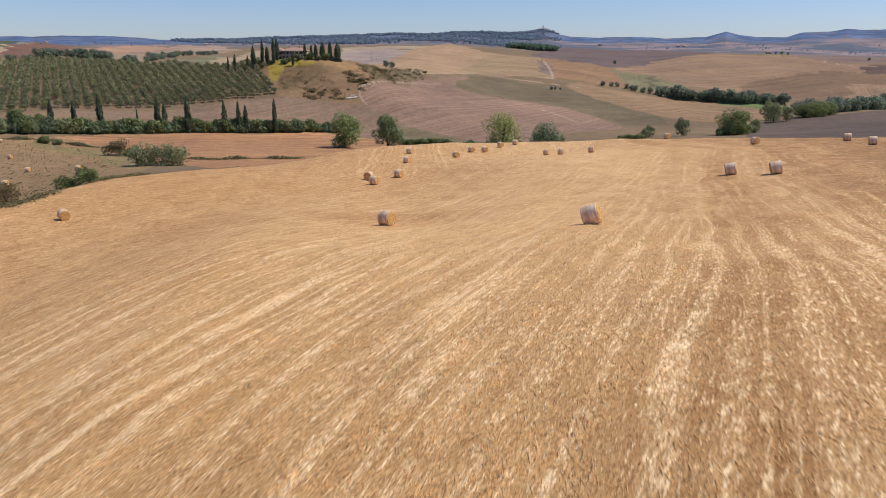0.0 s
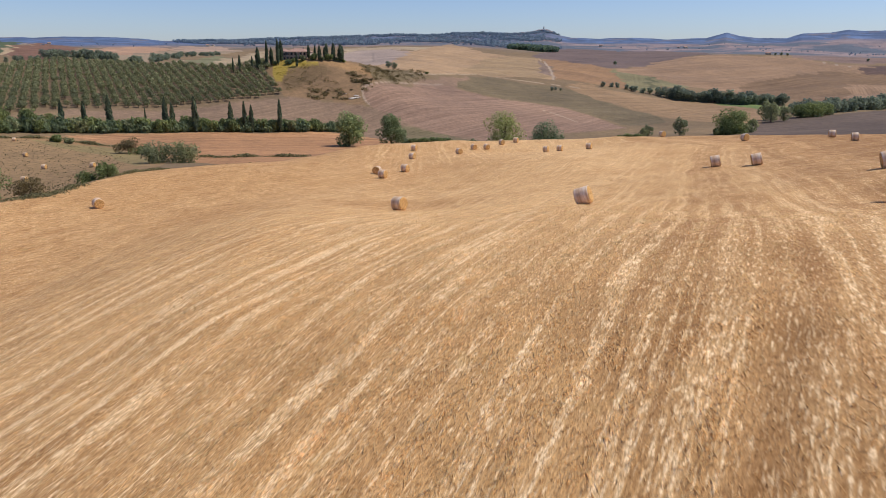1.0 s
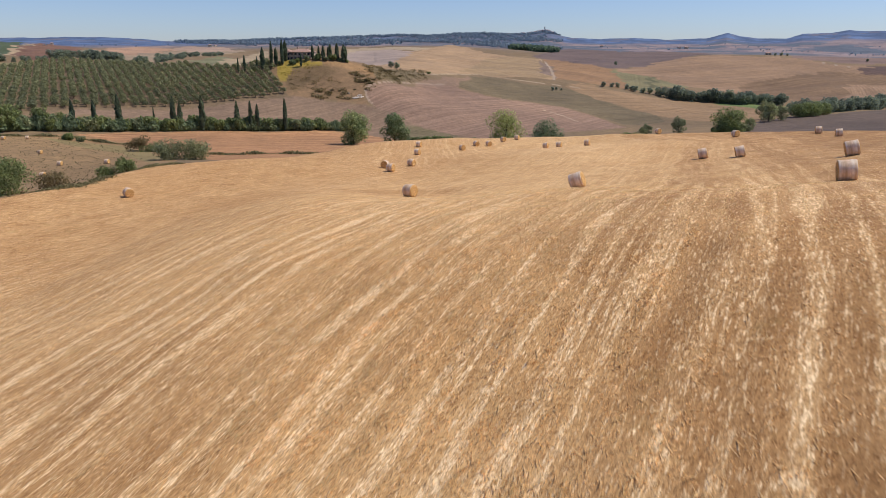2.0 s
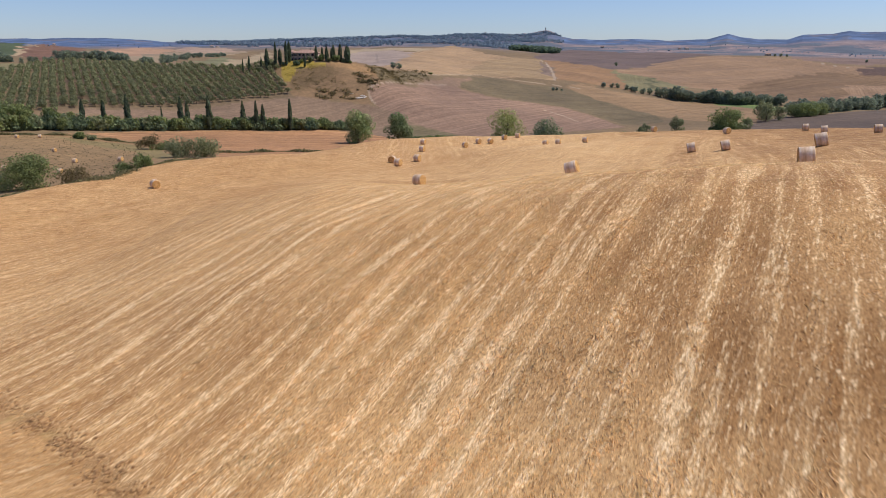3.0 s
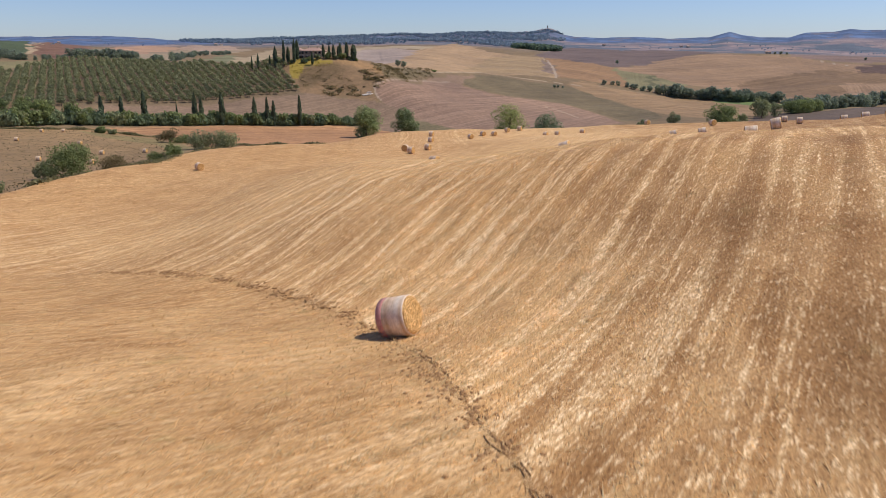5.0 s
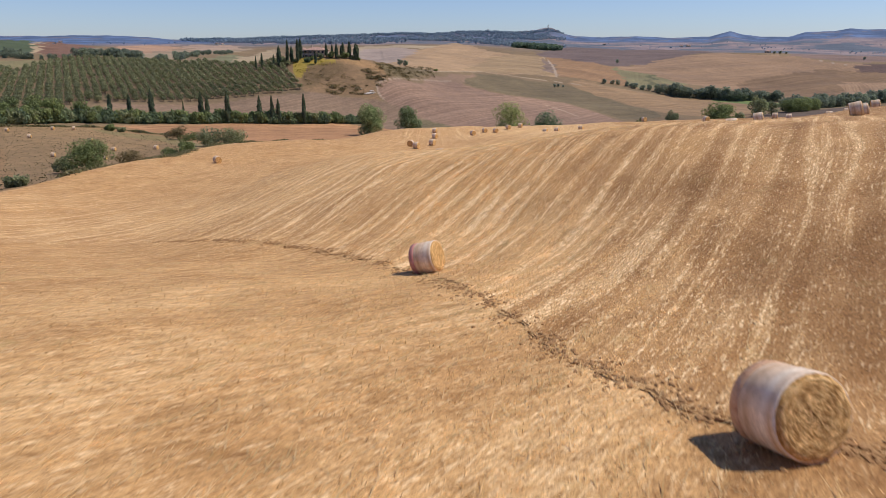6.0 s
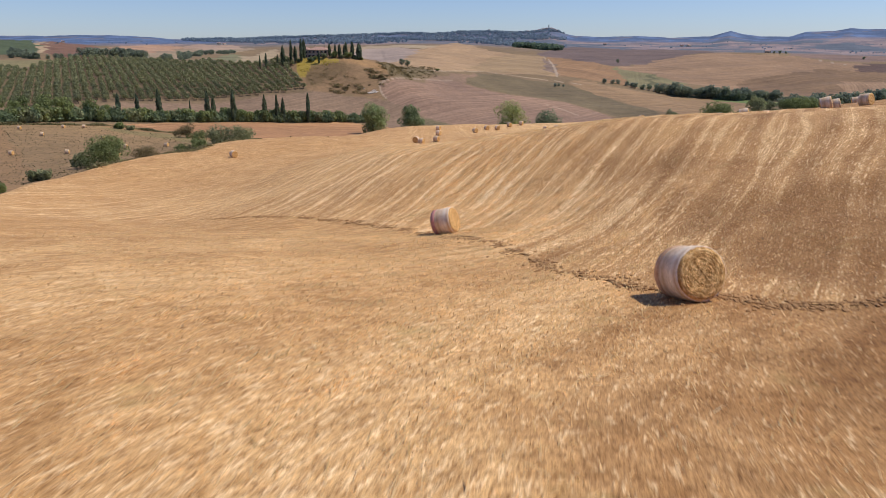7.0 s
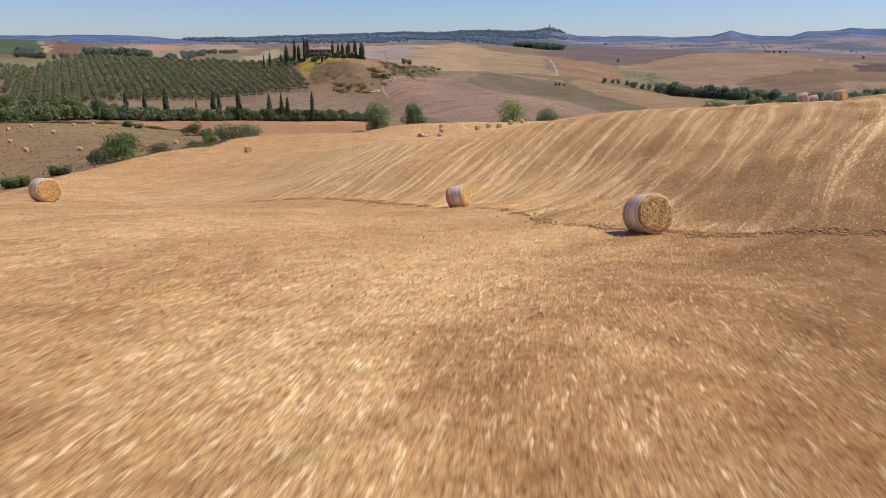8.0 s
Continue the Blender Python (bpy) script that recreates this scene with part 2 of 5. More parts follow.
# orchard soil
field((0.185, 0.128, 0.075), 0, 0, 0, (-343, 507), (-307, 529), (-297, 574), (-279, 658), (-215, 568), (-198, 578), (-155, 518), (-133, 513), (-226, 1017), (-109, 495), (-99, 471), (-88, 448), (-87, 436), (-111, 415), (-131, 399), (-149, 383), (-167, 378), (-190, 360), (-195, 339), (-217, 301))
# meadow beside the orchard
field((0.215, 0.18, 0.09), 0, 0, 0, (-353, 524), (-309, 534), (-296, 509), (-301, 497), (-306, 447))
# knoll grass
field((0.235, 0.148, 0.08), 0, 0, 0, (-123, 547), (-186, 1010), (-71, 499), (-103, 957), (-43, 511), (-37, 480), (-33, 479), (-39, 466), (-42, 456), (-37, 441), (-54, 443), (-76, 442), (-89, 438), (-96, 457), (-105, 480))
# dry orange grass on the knoll
field((0.29, 0.175, 0.085), 0, 0, 0, (-83, 492), (-58, 504), (-45, 506), (-38, 481), (-50, 482), (-62, 480), (-70, 482))
# darker weeds on the knoll
field((0.180, 0.118, 0.062), 0, 0, 0, (-93, 476), (-69, 480), (-60, 476), (-64, 468), (-79, 463), (-87, 450), (-94, 457))
# yellow broom
field((0.33, 0.235, 0.05), 0, 0, 0, (-109, 500), (-89, 493), (-82, 485), (-70, 482), (-69, 480), (-89, 478), (-92, 471), (-96, 469), (-102, 482))
# scrub bank
field((0.185, 0.135, 0.07), 0, 0, 0, (-48, 510), (-32, 544), (-13, 591), (1, 588), (-12, 534), (-26, 490), (-37, 483))
# lower stubble
field((0.275, 0.178, 0.09), 60, 5, 0.2, (-187, 253), (-173, 277), (-155, 274), (-137, 270), (-120, 263), (-98, 235), (-80, 202), (-45, 84), (-50, 73), (-54, 64), (-96, 111))
# grassy edge of the lower stubble
field((0.235, 0.178, 0.082), 60, 5, 0.2, (-161, 276), (-148, 273), (-125, 264), (-104, 243), (-86, 211), (-85, 192), (-109, 235), (-133, 257))
# red-brown strip
field((0.385, 0.205, 0.1), 75, 3, 0.9, (-157, 293), (-142, 319), (-109, 342), (-54, 372), (-31, 360), (-6, 345), (-4, 174), (-20, 155), (-28, 120), (-64, 194), (-91, 228), (-125, 275))
# bank of rough grass below the slope
field((0.165, 0.130, 0.072), 0, 0, 0, (-26, 403), (-9, 404), (12, 399), (34, 380), (30, 220), (-3, 190), (-8, 345))
# Rough scrub on the knoll and on the bank beside it, and the yellow broom.
SCRUB = [
    [(-56, 481), (-42, 496), (-33, 483), (-34, 459), (-40, 456), (-50, 471)],
    [(-79, 455), (-69, 462), (-54, 460), (-48, 446), (-67, 443), (-76, 443)],
    [(-48, 502), (-38, 546), (-17, 514), (-20, 485), (-31, 483), (-42, 493)],
    [(-26, 560), (-1, 627), (1, 552), (-13, 506), (-20, 518)],
    [(-97, 477), (-71, 477), (-55, 465), (-69, 460), (-86, 451), (-93, 460)],
    [(-109, 500), (-89, 493), (-82, 485), (-70, 482), (-69, 480), (-89, 478), (-92, 471), (-96, 469), (-102, 482)],
]
# Farm tracks: colour, half width and line.
TRACKS = [
    ((0.36, 0.26, 0.18), 1.0, [(-36, 439), (-40, 450), (-41, 458), (-39, 466), (-29, 479), (-10, 512), (14, 564)]),
    ((0.37, 0.275, 0.18), 1.6, [(-12, 571), (21, 641), (53, 715), (86, 735), (122, 730), (147, 734), (163, 734)]),
    ((0.37, 0.28, 0.2), 1.7, [(228, 1421), (215, 1255), (183, 1030), (163, 893), (149, 806)]),
    ((0.36, 0.26, 0.18), 0.9, [(88, 534), (95, 526), (103, 507), (108, 485)]),
    ((0.36, 0.28, 0.2), 1.6, [(-198, 540), (-207, 585), (-224, 662)]),
    ((0.37, 0.28, 0.2), 1.6, [(650, 1160), (656, 1135), (662, 1096), (667, 1073)]),
]

# ---- materials ----
class Nodes:
    """A small helper to write node materials in few lines."""

    def __init__(self, name, roughness=0.9):
        self.material = bpy.data.materials.new(name)
        self.material.use_nodes = True
        self.tree = self.material.node_tree
        self.shader = self.tree.nodes["Principled BSDF"]
        self.shader.inputs["Roughness"].default_value = roughness
        self.shader.inputs["Specular IOR Level"].default_value = 0.15

    def node(self, kind, **values):
        n = self.tree.nodes.new("ShaderNode" + kind)
        for key, value in values.items():
            n.inputs[key.replace("_", " ")].default_value = value
        return n

    def link(self, a, b):
        self.tree.links.new(a, b)

    def attribute(self, name, output="Fac"):
        n = self.tree.nodes.new("ShaderNodeAttribute")
        n.attribute_name = name
        return n.outputs[output]

    def place(self):
        return self.tree.nodes.new("ShaderNodeTexCoord").outputs["Object"]

    def scaled(self, vector, by):
        n = self.tree.nodes.new("ShaderNodeVectorMath")
        n.operation = "MULTIPLY"
        n.inputs[1].default_value = by
        self.link(vector, n.inputs[0])
        return n.outputs[0]

    def noise(self, vector, scale, detail=3.0, rough=0.6):
        n = self.node("TexNoise", Scale=scale, Detail=detail, Roughness=rough)
        self.link(vector, n.inputs["Vector"])
        return n.outputs["Fac"]

    def ramp(self, value, *stops):
        n = self.tree.nodes.new("ShaderNodeValToRGB")
        e = n.color_ramp.elements
        while len(e) < len(stops):
            e.new(0.5)
        for item, (at, colour) in zip(e, stops):
            item.position = at
            item.color = (*colour, 1) if isinstance(colour, tuple) else (colour, colour, colour, 1)
        self.link(value, n.inputs[0])
        return n.outputs["Color"]

    def mix(self, how, a, b, amount=1.0):
        n = self.tree.nodes.new("ShaderNodeMix")
        n.data_type, n.blend_type = "RGBA", how
        for slot, v in ((6, a), (7, b), (0, amount)):
            if hasattr(v, "is_linked"):
                self.link(v, n.inputs[slot])
            else:
                n.inputs[slot].default_value = (*v, 1) if isinstance(v, tuple) else v
        return n.outputs[2]

    def sums(self, how, a, b):
        n = self.tree.nodes.new("ShaderNodeMath")
        n.operation = how
        for slot, v in ((0, a), (1, b)):
            if hasattr(v, "is_linked"):
                self.link(v, n.inputs[slot])
            else:
                n.inputs[slot].default_value = v
        return n.outputs[0]

    def finish(self, colour, relief=None, depth=0.02, strength=0.6):
        if hasattr(colour, "is_linked"):
            self.link(colour, self.shader.inputs["Base Color"])
        else:
            self.shader.inputs["Base Color"].default_value = (*colour, 1)
        if relief is not None:
            bump = self.node("Bump", Strength=strength, Distance=depth)
            self.link(relief, bump.inputs["Height"])
            self.link(bump.outputs["Normal"], self.shader.inputs["Normal"])
        return self.material


def stubble_material():
    m = Nodes("straw_stubble", 0.85)
    rows, place = m.attribute("rows", "Vector"), m.place()
    split = m.tree.nodes.new("ShaderNodeSeparateXYZ")
    m.link(rows, split.inputs[0])
    in_rows, bare = m.attribute("rowed"), m.attribute("bare")
    # swaths of loose straw: even rows that sway and fade, with thinner lines between
    sway = m.noise(m.scaled(rows, (0.35, 0.05, 0)), 1.0, 2.0)
    wave = m.sums("SINE", m.sums("ADD", m.sums("MULTIPLY", split.outputs["X"], 3.9), m.sums("MULTIPLY", sway, 15.0)), 0.0)
    wave = m.sums("ADD", m.sums("MULTIPLY", wave, 0.5), 0.5)
    wide = m.noise(m.scaled(rows, (0.26, 0.025, 0)), 1.0, 2.0, 0.55)
    lines = m.noise(m.scaled(rows, (2.4, 0.06, 0)), 1.0, 3.0, 0.6)
    swath = m.sums("MULTIPLY", m.ramp(wave, (0.52, 0.0), (0.95, 1.0)), m.ramp(wide, (0.38, 0.15), (0.60, 1.0)))
    swath = m.sums("MAXIMUM", swath, m.ramp(lines, (0.53, 0.0), (0.66, 0.9)))
    swath = m.sums("MULTIPLY", swath, in_rows)
    band = m.ramp(m.noise(m.scaled(rows, (0.17, 0.045, 0)), 1.0, 3.0, 0.6), (0.42, 0.0), (0.57, 1.0))
    matted = m.sums("MAXIMUM", m.sums("SUBTRACT", 1.0, m.sums("MULTIPLY", bare, 1.3)), m.sums("MULTIPLY", band, 0.35))
    swath = m.sums("MAXIMUM", swath, m.sums("MULTIPLY", m.sums("MULTIPLY", matted, 0.65), m.sums("SUBTRACT", 1.0, in_rows)))
    patch = m.noise(place, 0.045, 3.0, 0.55)
    blot = m.noise(m.scaled(rows, (0.75, 0.30, 0)), 1.0, 3.0, 0.6)
    fleck = m.noise(m.scaled(rows, (9.5, 1.7, 0)), 1.0, 3.0, 0.7)
    hole = m.noise(m.scaled(rows, (11.0, 3.6, 3.0)), 1.0, 4.0, 0.75)
    grain = m.noise(m.scaled(rows, (24, 6, 0)), 1.0, 4.0, 0.75)
    ground = m.ramp(patch, (0.30, (0.515, 0.286, 0.113)), (0.48, (0.575, 0.342, 0.146)), (0.68, (0.610, 0.375, 0.170)))
    worn = m.ramp(blot, (0.34, (0.350, 0.178, 0.066)), (0.62, (0.430, 0.240, 0.100)))
    ground = m.mix("MIX", ground, worn, m.sums("MAXIMUM", m.sums("MULTIPLY", bare, m.sums("SUBTRACT", 1.0, m.sums("MULTIPLY", swath, 0.62))), m.ramp(lines, (0.36, 0.5), (0.46, 0.0))))
    # straw lies thickest in the swaths, in single flecks elsewhere
    lying = m.sums("MULTIPLY", swath, m.sums("SUBTRACT", 1.0, m.sums("MULTIPLY", bare, 0.52)))
    cover = m.ramp(m.sums("ADD", fleck, m.sums("MULTIPLY", lying, 0.21)), (0.56, 0.0), (0.67, 1.0))
    colour = m.mix("MIX", ground, m.ramp(grain, (0.35, (0.66, 0.42, 0.20)), (0.58, (0.98, 0.74, 0.45))), m.sums("MULTIPLY", cover, m.sums("ADD", 0.36, m.sums("MULTIPLY", in_rows, 0.46))))
    colour = m.mix("MIX", colour, (0.87, 0.62, 0.34), m.sums("MULTIPLY", lying, 0.17))
    colour = m.mix("MULTIPLY", colour, m.ramp(hole, (0.34, (0.50, 0.40, 0.31)), (0.44, (0.95, 0.92, 0.89)), (0.58, (1.14, 1.14, 1.12))), 0.9)
    colour = m.mix("MULTIPLY", colour, m.ramp(grain, (0.34, (0.50, 0.42, 0.35)), (0.48, (1.0, 1.0, 1.0)), (0.60, (1.28, 1.29, 1.28))), 0.95)
    thin_straw = m.sums("MAXIMUM", m.sums("SUBTRACT", bare, 1.0), 0.0)
    colour = m.mix("MULTIPLY", colour, (0.42, 0.345, 0.27), thin_straw)
    # clumps and thin places about a stride across, and a few olive weeds, most of all where the straw lies in no rows
    clump = m.noise(m.scaled(rows, (1.5, 0.9, 0)), 1.0, 4.0, 0.7)
    loose = m.sums("SUBTRACT", 1.0, m.sums("MULTIPLY", in_rows, 0.6))
    colour = m.mix("MULTIPLY", colour, m.ramp(clump, (0.36, (0.70, 0.64, 0.57)), (0.50, (1.0, 1.0, 1.0)), (0.64, (1.16, 1.17, 1.18))), loose)
    weeds = m.ramp(m.noise(place, 0.55, 4.0, 0.7), (0.60, 0.0), (0.72, 0.38))
    colour = m.mix("MIX", colour, (0.36, 0.29, 0.10), m.sums("MULTIPLY", weeds, loose))
    relief = m.sums("ADD", m.sums("MULTIPLY", fleck, 0.8), m.sums("MULTIPLY", grain, 0.4))
    return m.finish(colour, relief, 0.06, 0.6)


def land_material():
    m = Nodes("farmland", 0.95)
    place = m.place()
    soil, rows, strong = m.attribute("soil", "Color"), m.attribute("rows", "Vector"), m.attribute("furrow")
    big, mid, small = m.noise(place, 0.010, 4.0, 0.6), m.noise(place, 0.07, 4.0, 0.6), m.noise(place, 0.6, 4.0, 0.65)
    furrows = m.noise(m.scaled(rows, (1.0, 0.012, 0)), 1.0, 2.0, 0.6)
    colour = m.mix("MULTIPLY", soil, m.ramp(big, (0.3, (0.80, 0.80, 0.82)), (0.7, (1.18, 1.16, 1.12))))
    colour = m.mix("MULTIPLY", colour, m.ramp(mid, (0.3, (0.90, 0.91, 0.92)), (0.7, (1.09, 1.08, 1.07))))
    colour = m.mix("MULTIPLY", colour, m.ramp(small, (0.32, (0.84, 0.85, 0.86)), (0.68, (1.15, 1.14, 1.13))))
    tufts = m.noise(place, 0.24, 5.0, 0.75)
    colour = m.mix("MULTIPLY", colour, m.ramp(tufts, (0.36, (0.88, 0.88, 0.88)), (0.50, (1.0, 1.0, 1.0)), (0.64, (1.12, 1.11, 1.10))))
    colour = m.mix("MULTIPLY", colour, m.ramp(furrows, (0.36, (0.62, 0.58, 0.56)), (0.62, (1.3, 1.32, 1.34))), strong)
    return m.finish(colour, small, 0.5, 0.5)


def leaf_material(name, dark, light, rough=0.7):
    m = Nodes(name, rough)
    geo = m.tree.nodes.new("ShaderNodeNewGeometry")
    info = m.tree.nodes.new("ShaderNodeObjectInfo")
    colour = m.ramp(geo.outputs["Random Per Island"], (0.0, dark), (0.55, tuple((a + b) / 2 for a, b in zip(dark, light))), (1.0, light))
    colour = m.mix("MULTIPLY", colour, m.ramp(info.outputs["Random"], (0.0, (0.82, 0.84, 0.86)), (1.0, (1.16, 1.14, 1.05))))
    patch = m.noise(m.place(), 0.5, 2.0)
    colour = m.mix("MULTIPLY", colour, m.ramp(patch, (0.3, (0.8, 0.82, 0.8)), (0.7, (1.2, 1.18, 1.15))))
    m.shader.inputs["Specular IOR Level"].default_value = 0.2
    # sunlight also comes through the leaves
    thin, both = m.tree.nodes.new("ShaderNodeBsdfTranslucent"), m.tree.nodes.new("ShaderNodeMixShader")
    m.link(colour, thin.inputs["Color"])
    both.inputs[0].default_value = 0.5
    m.link(m.shader.outputs[0], both.inputs[1])
    m.link(thin.outputs[0], both.inputs[2])
    m.link(both.outputs[0], m.tree.nodes["Material Output"].inputs["Surface"])
    return m.finish(colour)


def plain_material(name, dark, light, scale, rough=0.85, depth=0.02):
    m = Nodes(name, rough)
    a, b = m.noise(m.place(), scale, 4.0, 0.65), m.noise(m.place(), scale * 7, 3.0, 0.6)
    colour = m.ramp(a, (0.3, dark), (0.7, light))
    colour = m.mix("MULTIPLY", colour, m.ramp(b, (0.3, (0.8, 0.8, 0.8)), (0.7, (1.15, 1.15, 1.15))))
    return m.finish(colour, b, depth, 0.5)


def straw_end_material():
    """Rolled straw seen end on: rings round the bale's axis, broken by loose stalks."""
    m = Nodes("rolled_straw", 0.85)
    place = m.place()
    part_xyz = m.tree.nodes.new("ShaderNodeSeparateXYZ")
    m.link(place, part_xyz.inputs[0])
    y, z = part_xyz.outputs["Y"], m.sums("SUBTRACT", part_xyz.outputs["Z"], 0.72)
    far = m.sums("SQRT", m.sums("ADD", m.sums("MULTIPLY", y, y), m.sums("MULTIPLY", z, z)), 0.0)
    turn = m.sums("ARCTAN2", z, y)
    join = m.tree.nodes.new("ShaderNodeCombineXYZ")
    m.link(m.sums("MULTIPLY", far, 20.0), join.inputs[0])
    m.link(m.sums("MULTIPLY", turn, 3.0), join.inputs[1])
    info = m.tree.nodes.new("ShaderNodeObjectInfo")
    m.link(m.sums("MULTIPLY", info.outputs["Random"], 40.0), join.inputs[2])
    rings = m.noise(join.outputs[0], 1.0, 3.0, 0.65)
    stalks, fine = m.noise(m.scaled(place, (9, 9, 9)), 1.0, 4.0, 0.7), m.noise(place, 45.0, 3.0, 0.7)
    colour = m.ramp(rings, (0.30, (0.26, 0.125, 0.042)), (0.46, (0.60, 0.335, 0.12)), (0.64, (0.92, 0.61, 0.28)))
    colour = m.mix("MULTIPLY", colour, m.ramp(stalks, (0.3, (0.6, 0.56, 0.5)), (0.7, (1.25, 1.25, 1.25))))
    colour = m.mix("MULTIPLY", colour, m.ramp(fine, (0.3, (0.7, 0.68, 0.64)), (0.7, (1.25, 1.25, 1.25))))
    return m.finish(colour, m.sums("ADD", rings, m.sums("MULTIPLY", fine, 0.4)), 0.05, 0.8)


def wrap_material():
    """White net wrap over straw: the straw shows through, with bands round the bale."""
    m = Nodes("net_wrap", 0.55)
    place = m.place()
    info = m.tree.nodes.new("ShaderNodeObjectInfo")
    bands = m.noise(m.scaled(place, (5.5, 0.25, 0.25)), 1.0, 2.0, 0.5)
    fine, blot = m.noise(m.scaled(place, (70, 12, 12)), 1.0, 3.0), m.noise(place, 3.5, 3.0)
    colour = m.ramp(bands, (0.30, (0.60, 0.38, 0.22)), (0.46, (0.75, 0.55, 0.37)), (0.66, (0.885, 0.74, 0.575)))
    colour = m.mix("MULTIPLY", colour, m.ramp(fine, (0.3, (0.78, 0.74, 0.70)), (0.7, (1.12, 1.12, 1.12))))
    colour = m.mix("MULTIPLY", colour, m.ramp(blot, (0.3, (0.82, 0.80, 0.78)), (0.7, (1.08, 1.08, 1.08))))
    colour = m.mix("MULTIPLY", colour, m.ramp(info.outputs["Random"], (0.0, (0.88, 0.84, 0.80)), (1.0, (1.06, 1.06, 1.08))))
    return m.finish(colour, fine, 0.01, 0.5)


BROOM = leaf_material("broom_blossom", (0.30, 0.23, 0.03), (0.55, 0.44, 0.06))
WEEDS = leaf_material("verge_weeds", (0.17, 0.155, 0.07), (0.38, 0.33, 0.16))
CLODS = plain_material("dry_clods", (0.27, 0.14, 0.06), (0.44, 0.25, 0.11), 4.0)
STRAW = leaf_material("loose_straw", (0.60, 0.37, 0.16), (0.90, 0.66, 0.38))
WISPS = leaf_material("straw_wisps", (0.66, 0.45, 0.21), (0.88, 0.67, 0.40))
STUBBLE, LAND = stubble_material(), land_material()
STRAW_END, WRAP = straw_end_material(), wrap_material()
ORANGE_BAND = plain_material("orange_net_band", (0.52, 0.26, 0.13), (0.70, 0.44, 0.28), 5.0, 0.6)
RED_BAND = plain_material("red_net_band", (0.46, 0.17, 0.14), (0.60, 0.31, 0.26), 6.0, 0.6)
BARK = plain_material("bark", (0.06, 0.045, 0.03), (0.17, 0.13, 0.09), 3.0)
CYPRESS = leaf_material("cypress_leaves", (0.078, 0.106, 0.070), (0.200, 0.236, 0.136))
OLIVE = leaf_material("olive_leaves", (0.161, 0.172, 0.090), (0.368, 0.362, 0.196))
GREEN = leaf_material("fresh_leaves", (0.165, 0.205, 0.088), (0.405, 0.450, 0.215))
YELLOW_GREEN = leaf_material("yellowing_leaves", (0.255, 0.275, 0.095), (0.585, 0.590, 0.240))
DARK_GREEN = leaf_material("dark_leaves", (0.138, 0.178, 0.104), (0.325, 0.385, 0.205))
GREY_GREEN = leaf_material("willow_leaves", (0.165, 0.180, 0.095), (0.385, 0.395, 0.215))
# leaf colour greyed and lightened to include some haze
WOOD_GREEN = leaf_material("wood_leaves", (0.155, 0.187, 0.140), (0.325, 0.365, 0.262))
HEDGE_GREEN = leaf_material("hedge_leaves", (0.132, 0.158, 0.062), (0.335, 0.375, 0.155))
DRY_SCRUB = leaf_material("dry_scrub", (0.168, 0.128, 0.064), (0.33, 0.255, 0.130))
# bluish leaves: the haze of distance is mixed into the colour
HAZED_WOOD = leaf_material("distant_wood", (0.160, 0.220, 0.285), (0.290, 0.355, 0.435))

# ---- ground ----
FURROW = [(-24.0, 5.2), (-20.0, 2.7), (-16.4, -0.3), (-12.3, -3.8), (-10.1, -6.2), (-7.7, -9.6), (-5.0, -16.2), (-3.6, -22.1), (-2.3, -27.3),
          (-0.9, -30.9), (1.3, -33.2), (3.9, -33.9), (6.5, -35.2), (12.0, -38.5)]


def inside(px, py, outline):
    hit = np.zeros(len(px), bool)
    for (x0, y0), (x1, y1) in zip(outline, outline[1:] + outline[:1]):
        if y0 != y1:
            hit ^= ((y0 > py) != (y1 > py)) & (px < (x1 - x0) * (py - y0) / (y1 - y0) + x0)
    return hit


def to_line(x, y, line):
    best = np.full(len(x), 1e9)
    for (x0, y0), (x1, y1) in zip(line, line[1:]):
        dx, dy = x1 - x0, y1 - y0
        u = np.clip(((x - x0) * dx + (y - y0) * dy) / (dx * dx + dy * dy), 0, 1)
        best = np.minimum(best, np.hypot(x - x0 - u * dx, y - y0 - u * dy))
    return best


def row_bearing(x, y, near_side):
    """The way of the stubble's rows in degrees: they swing round with the slope, and lie otherwise on the near side of the furrow."""
    east = np.interp(y, [-30, -10, 0, 10, 25, 50, 80], [33, 31, 30, 27, 22, 20.5, 23]) + 9 * step(x, 8.0, 14.0) * step(-y, 8.0, 16.0)
    west = np.interp(y, [-10, 0, 10, 25, 50, 80], [23, 21, 21, 21, 20.5, 23])
    share = step(x, -10.0, -1.0)
    beyond = west * (1 - share) + east * share
    return np.where(near_side, np.interp(y, [-50, -45, -40, -33, -25, -18], [6, 11, 18, 32, 47, 54]), beyond)


def row_coordinates(x, y):
    """Across and along the stubble's rows in metres, and which places lie on the near side of the furrow.
    Each place is followed along its row to a common line; where it meets that line is its distance across."""
    near_side = np.interp(x, [p for p, _ in FURROW], [q for _, q in FURROW]) > y
    px, py = x.copy(), np.clip(y, -75, 120)
    stride = (np.where(near_side, -30.0, 30.0) - py) / 24
    for _ in range(24):
        px = px + stride * np.tan(np.radians(row_bearing(px, py + stride / 2, near_side)))
        py = py + stride
    return px + 0.3 * np.sin(y / 13.0 + 0.6), y * 1.15, near_side


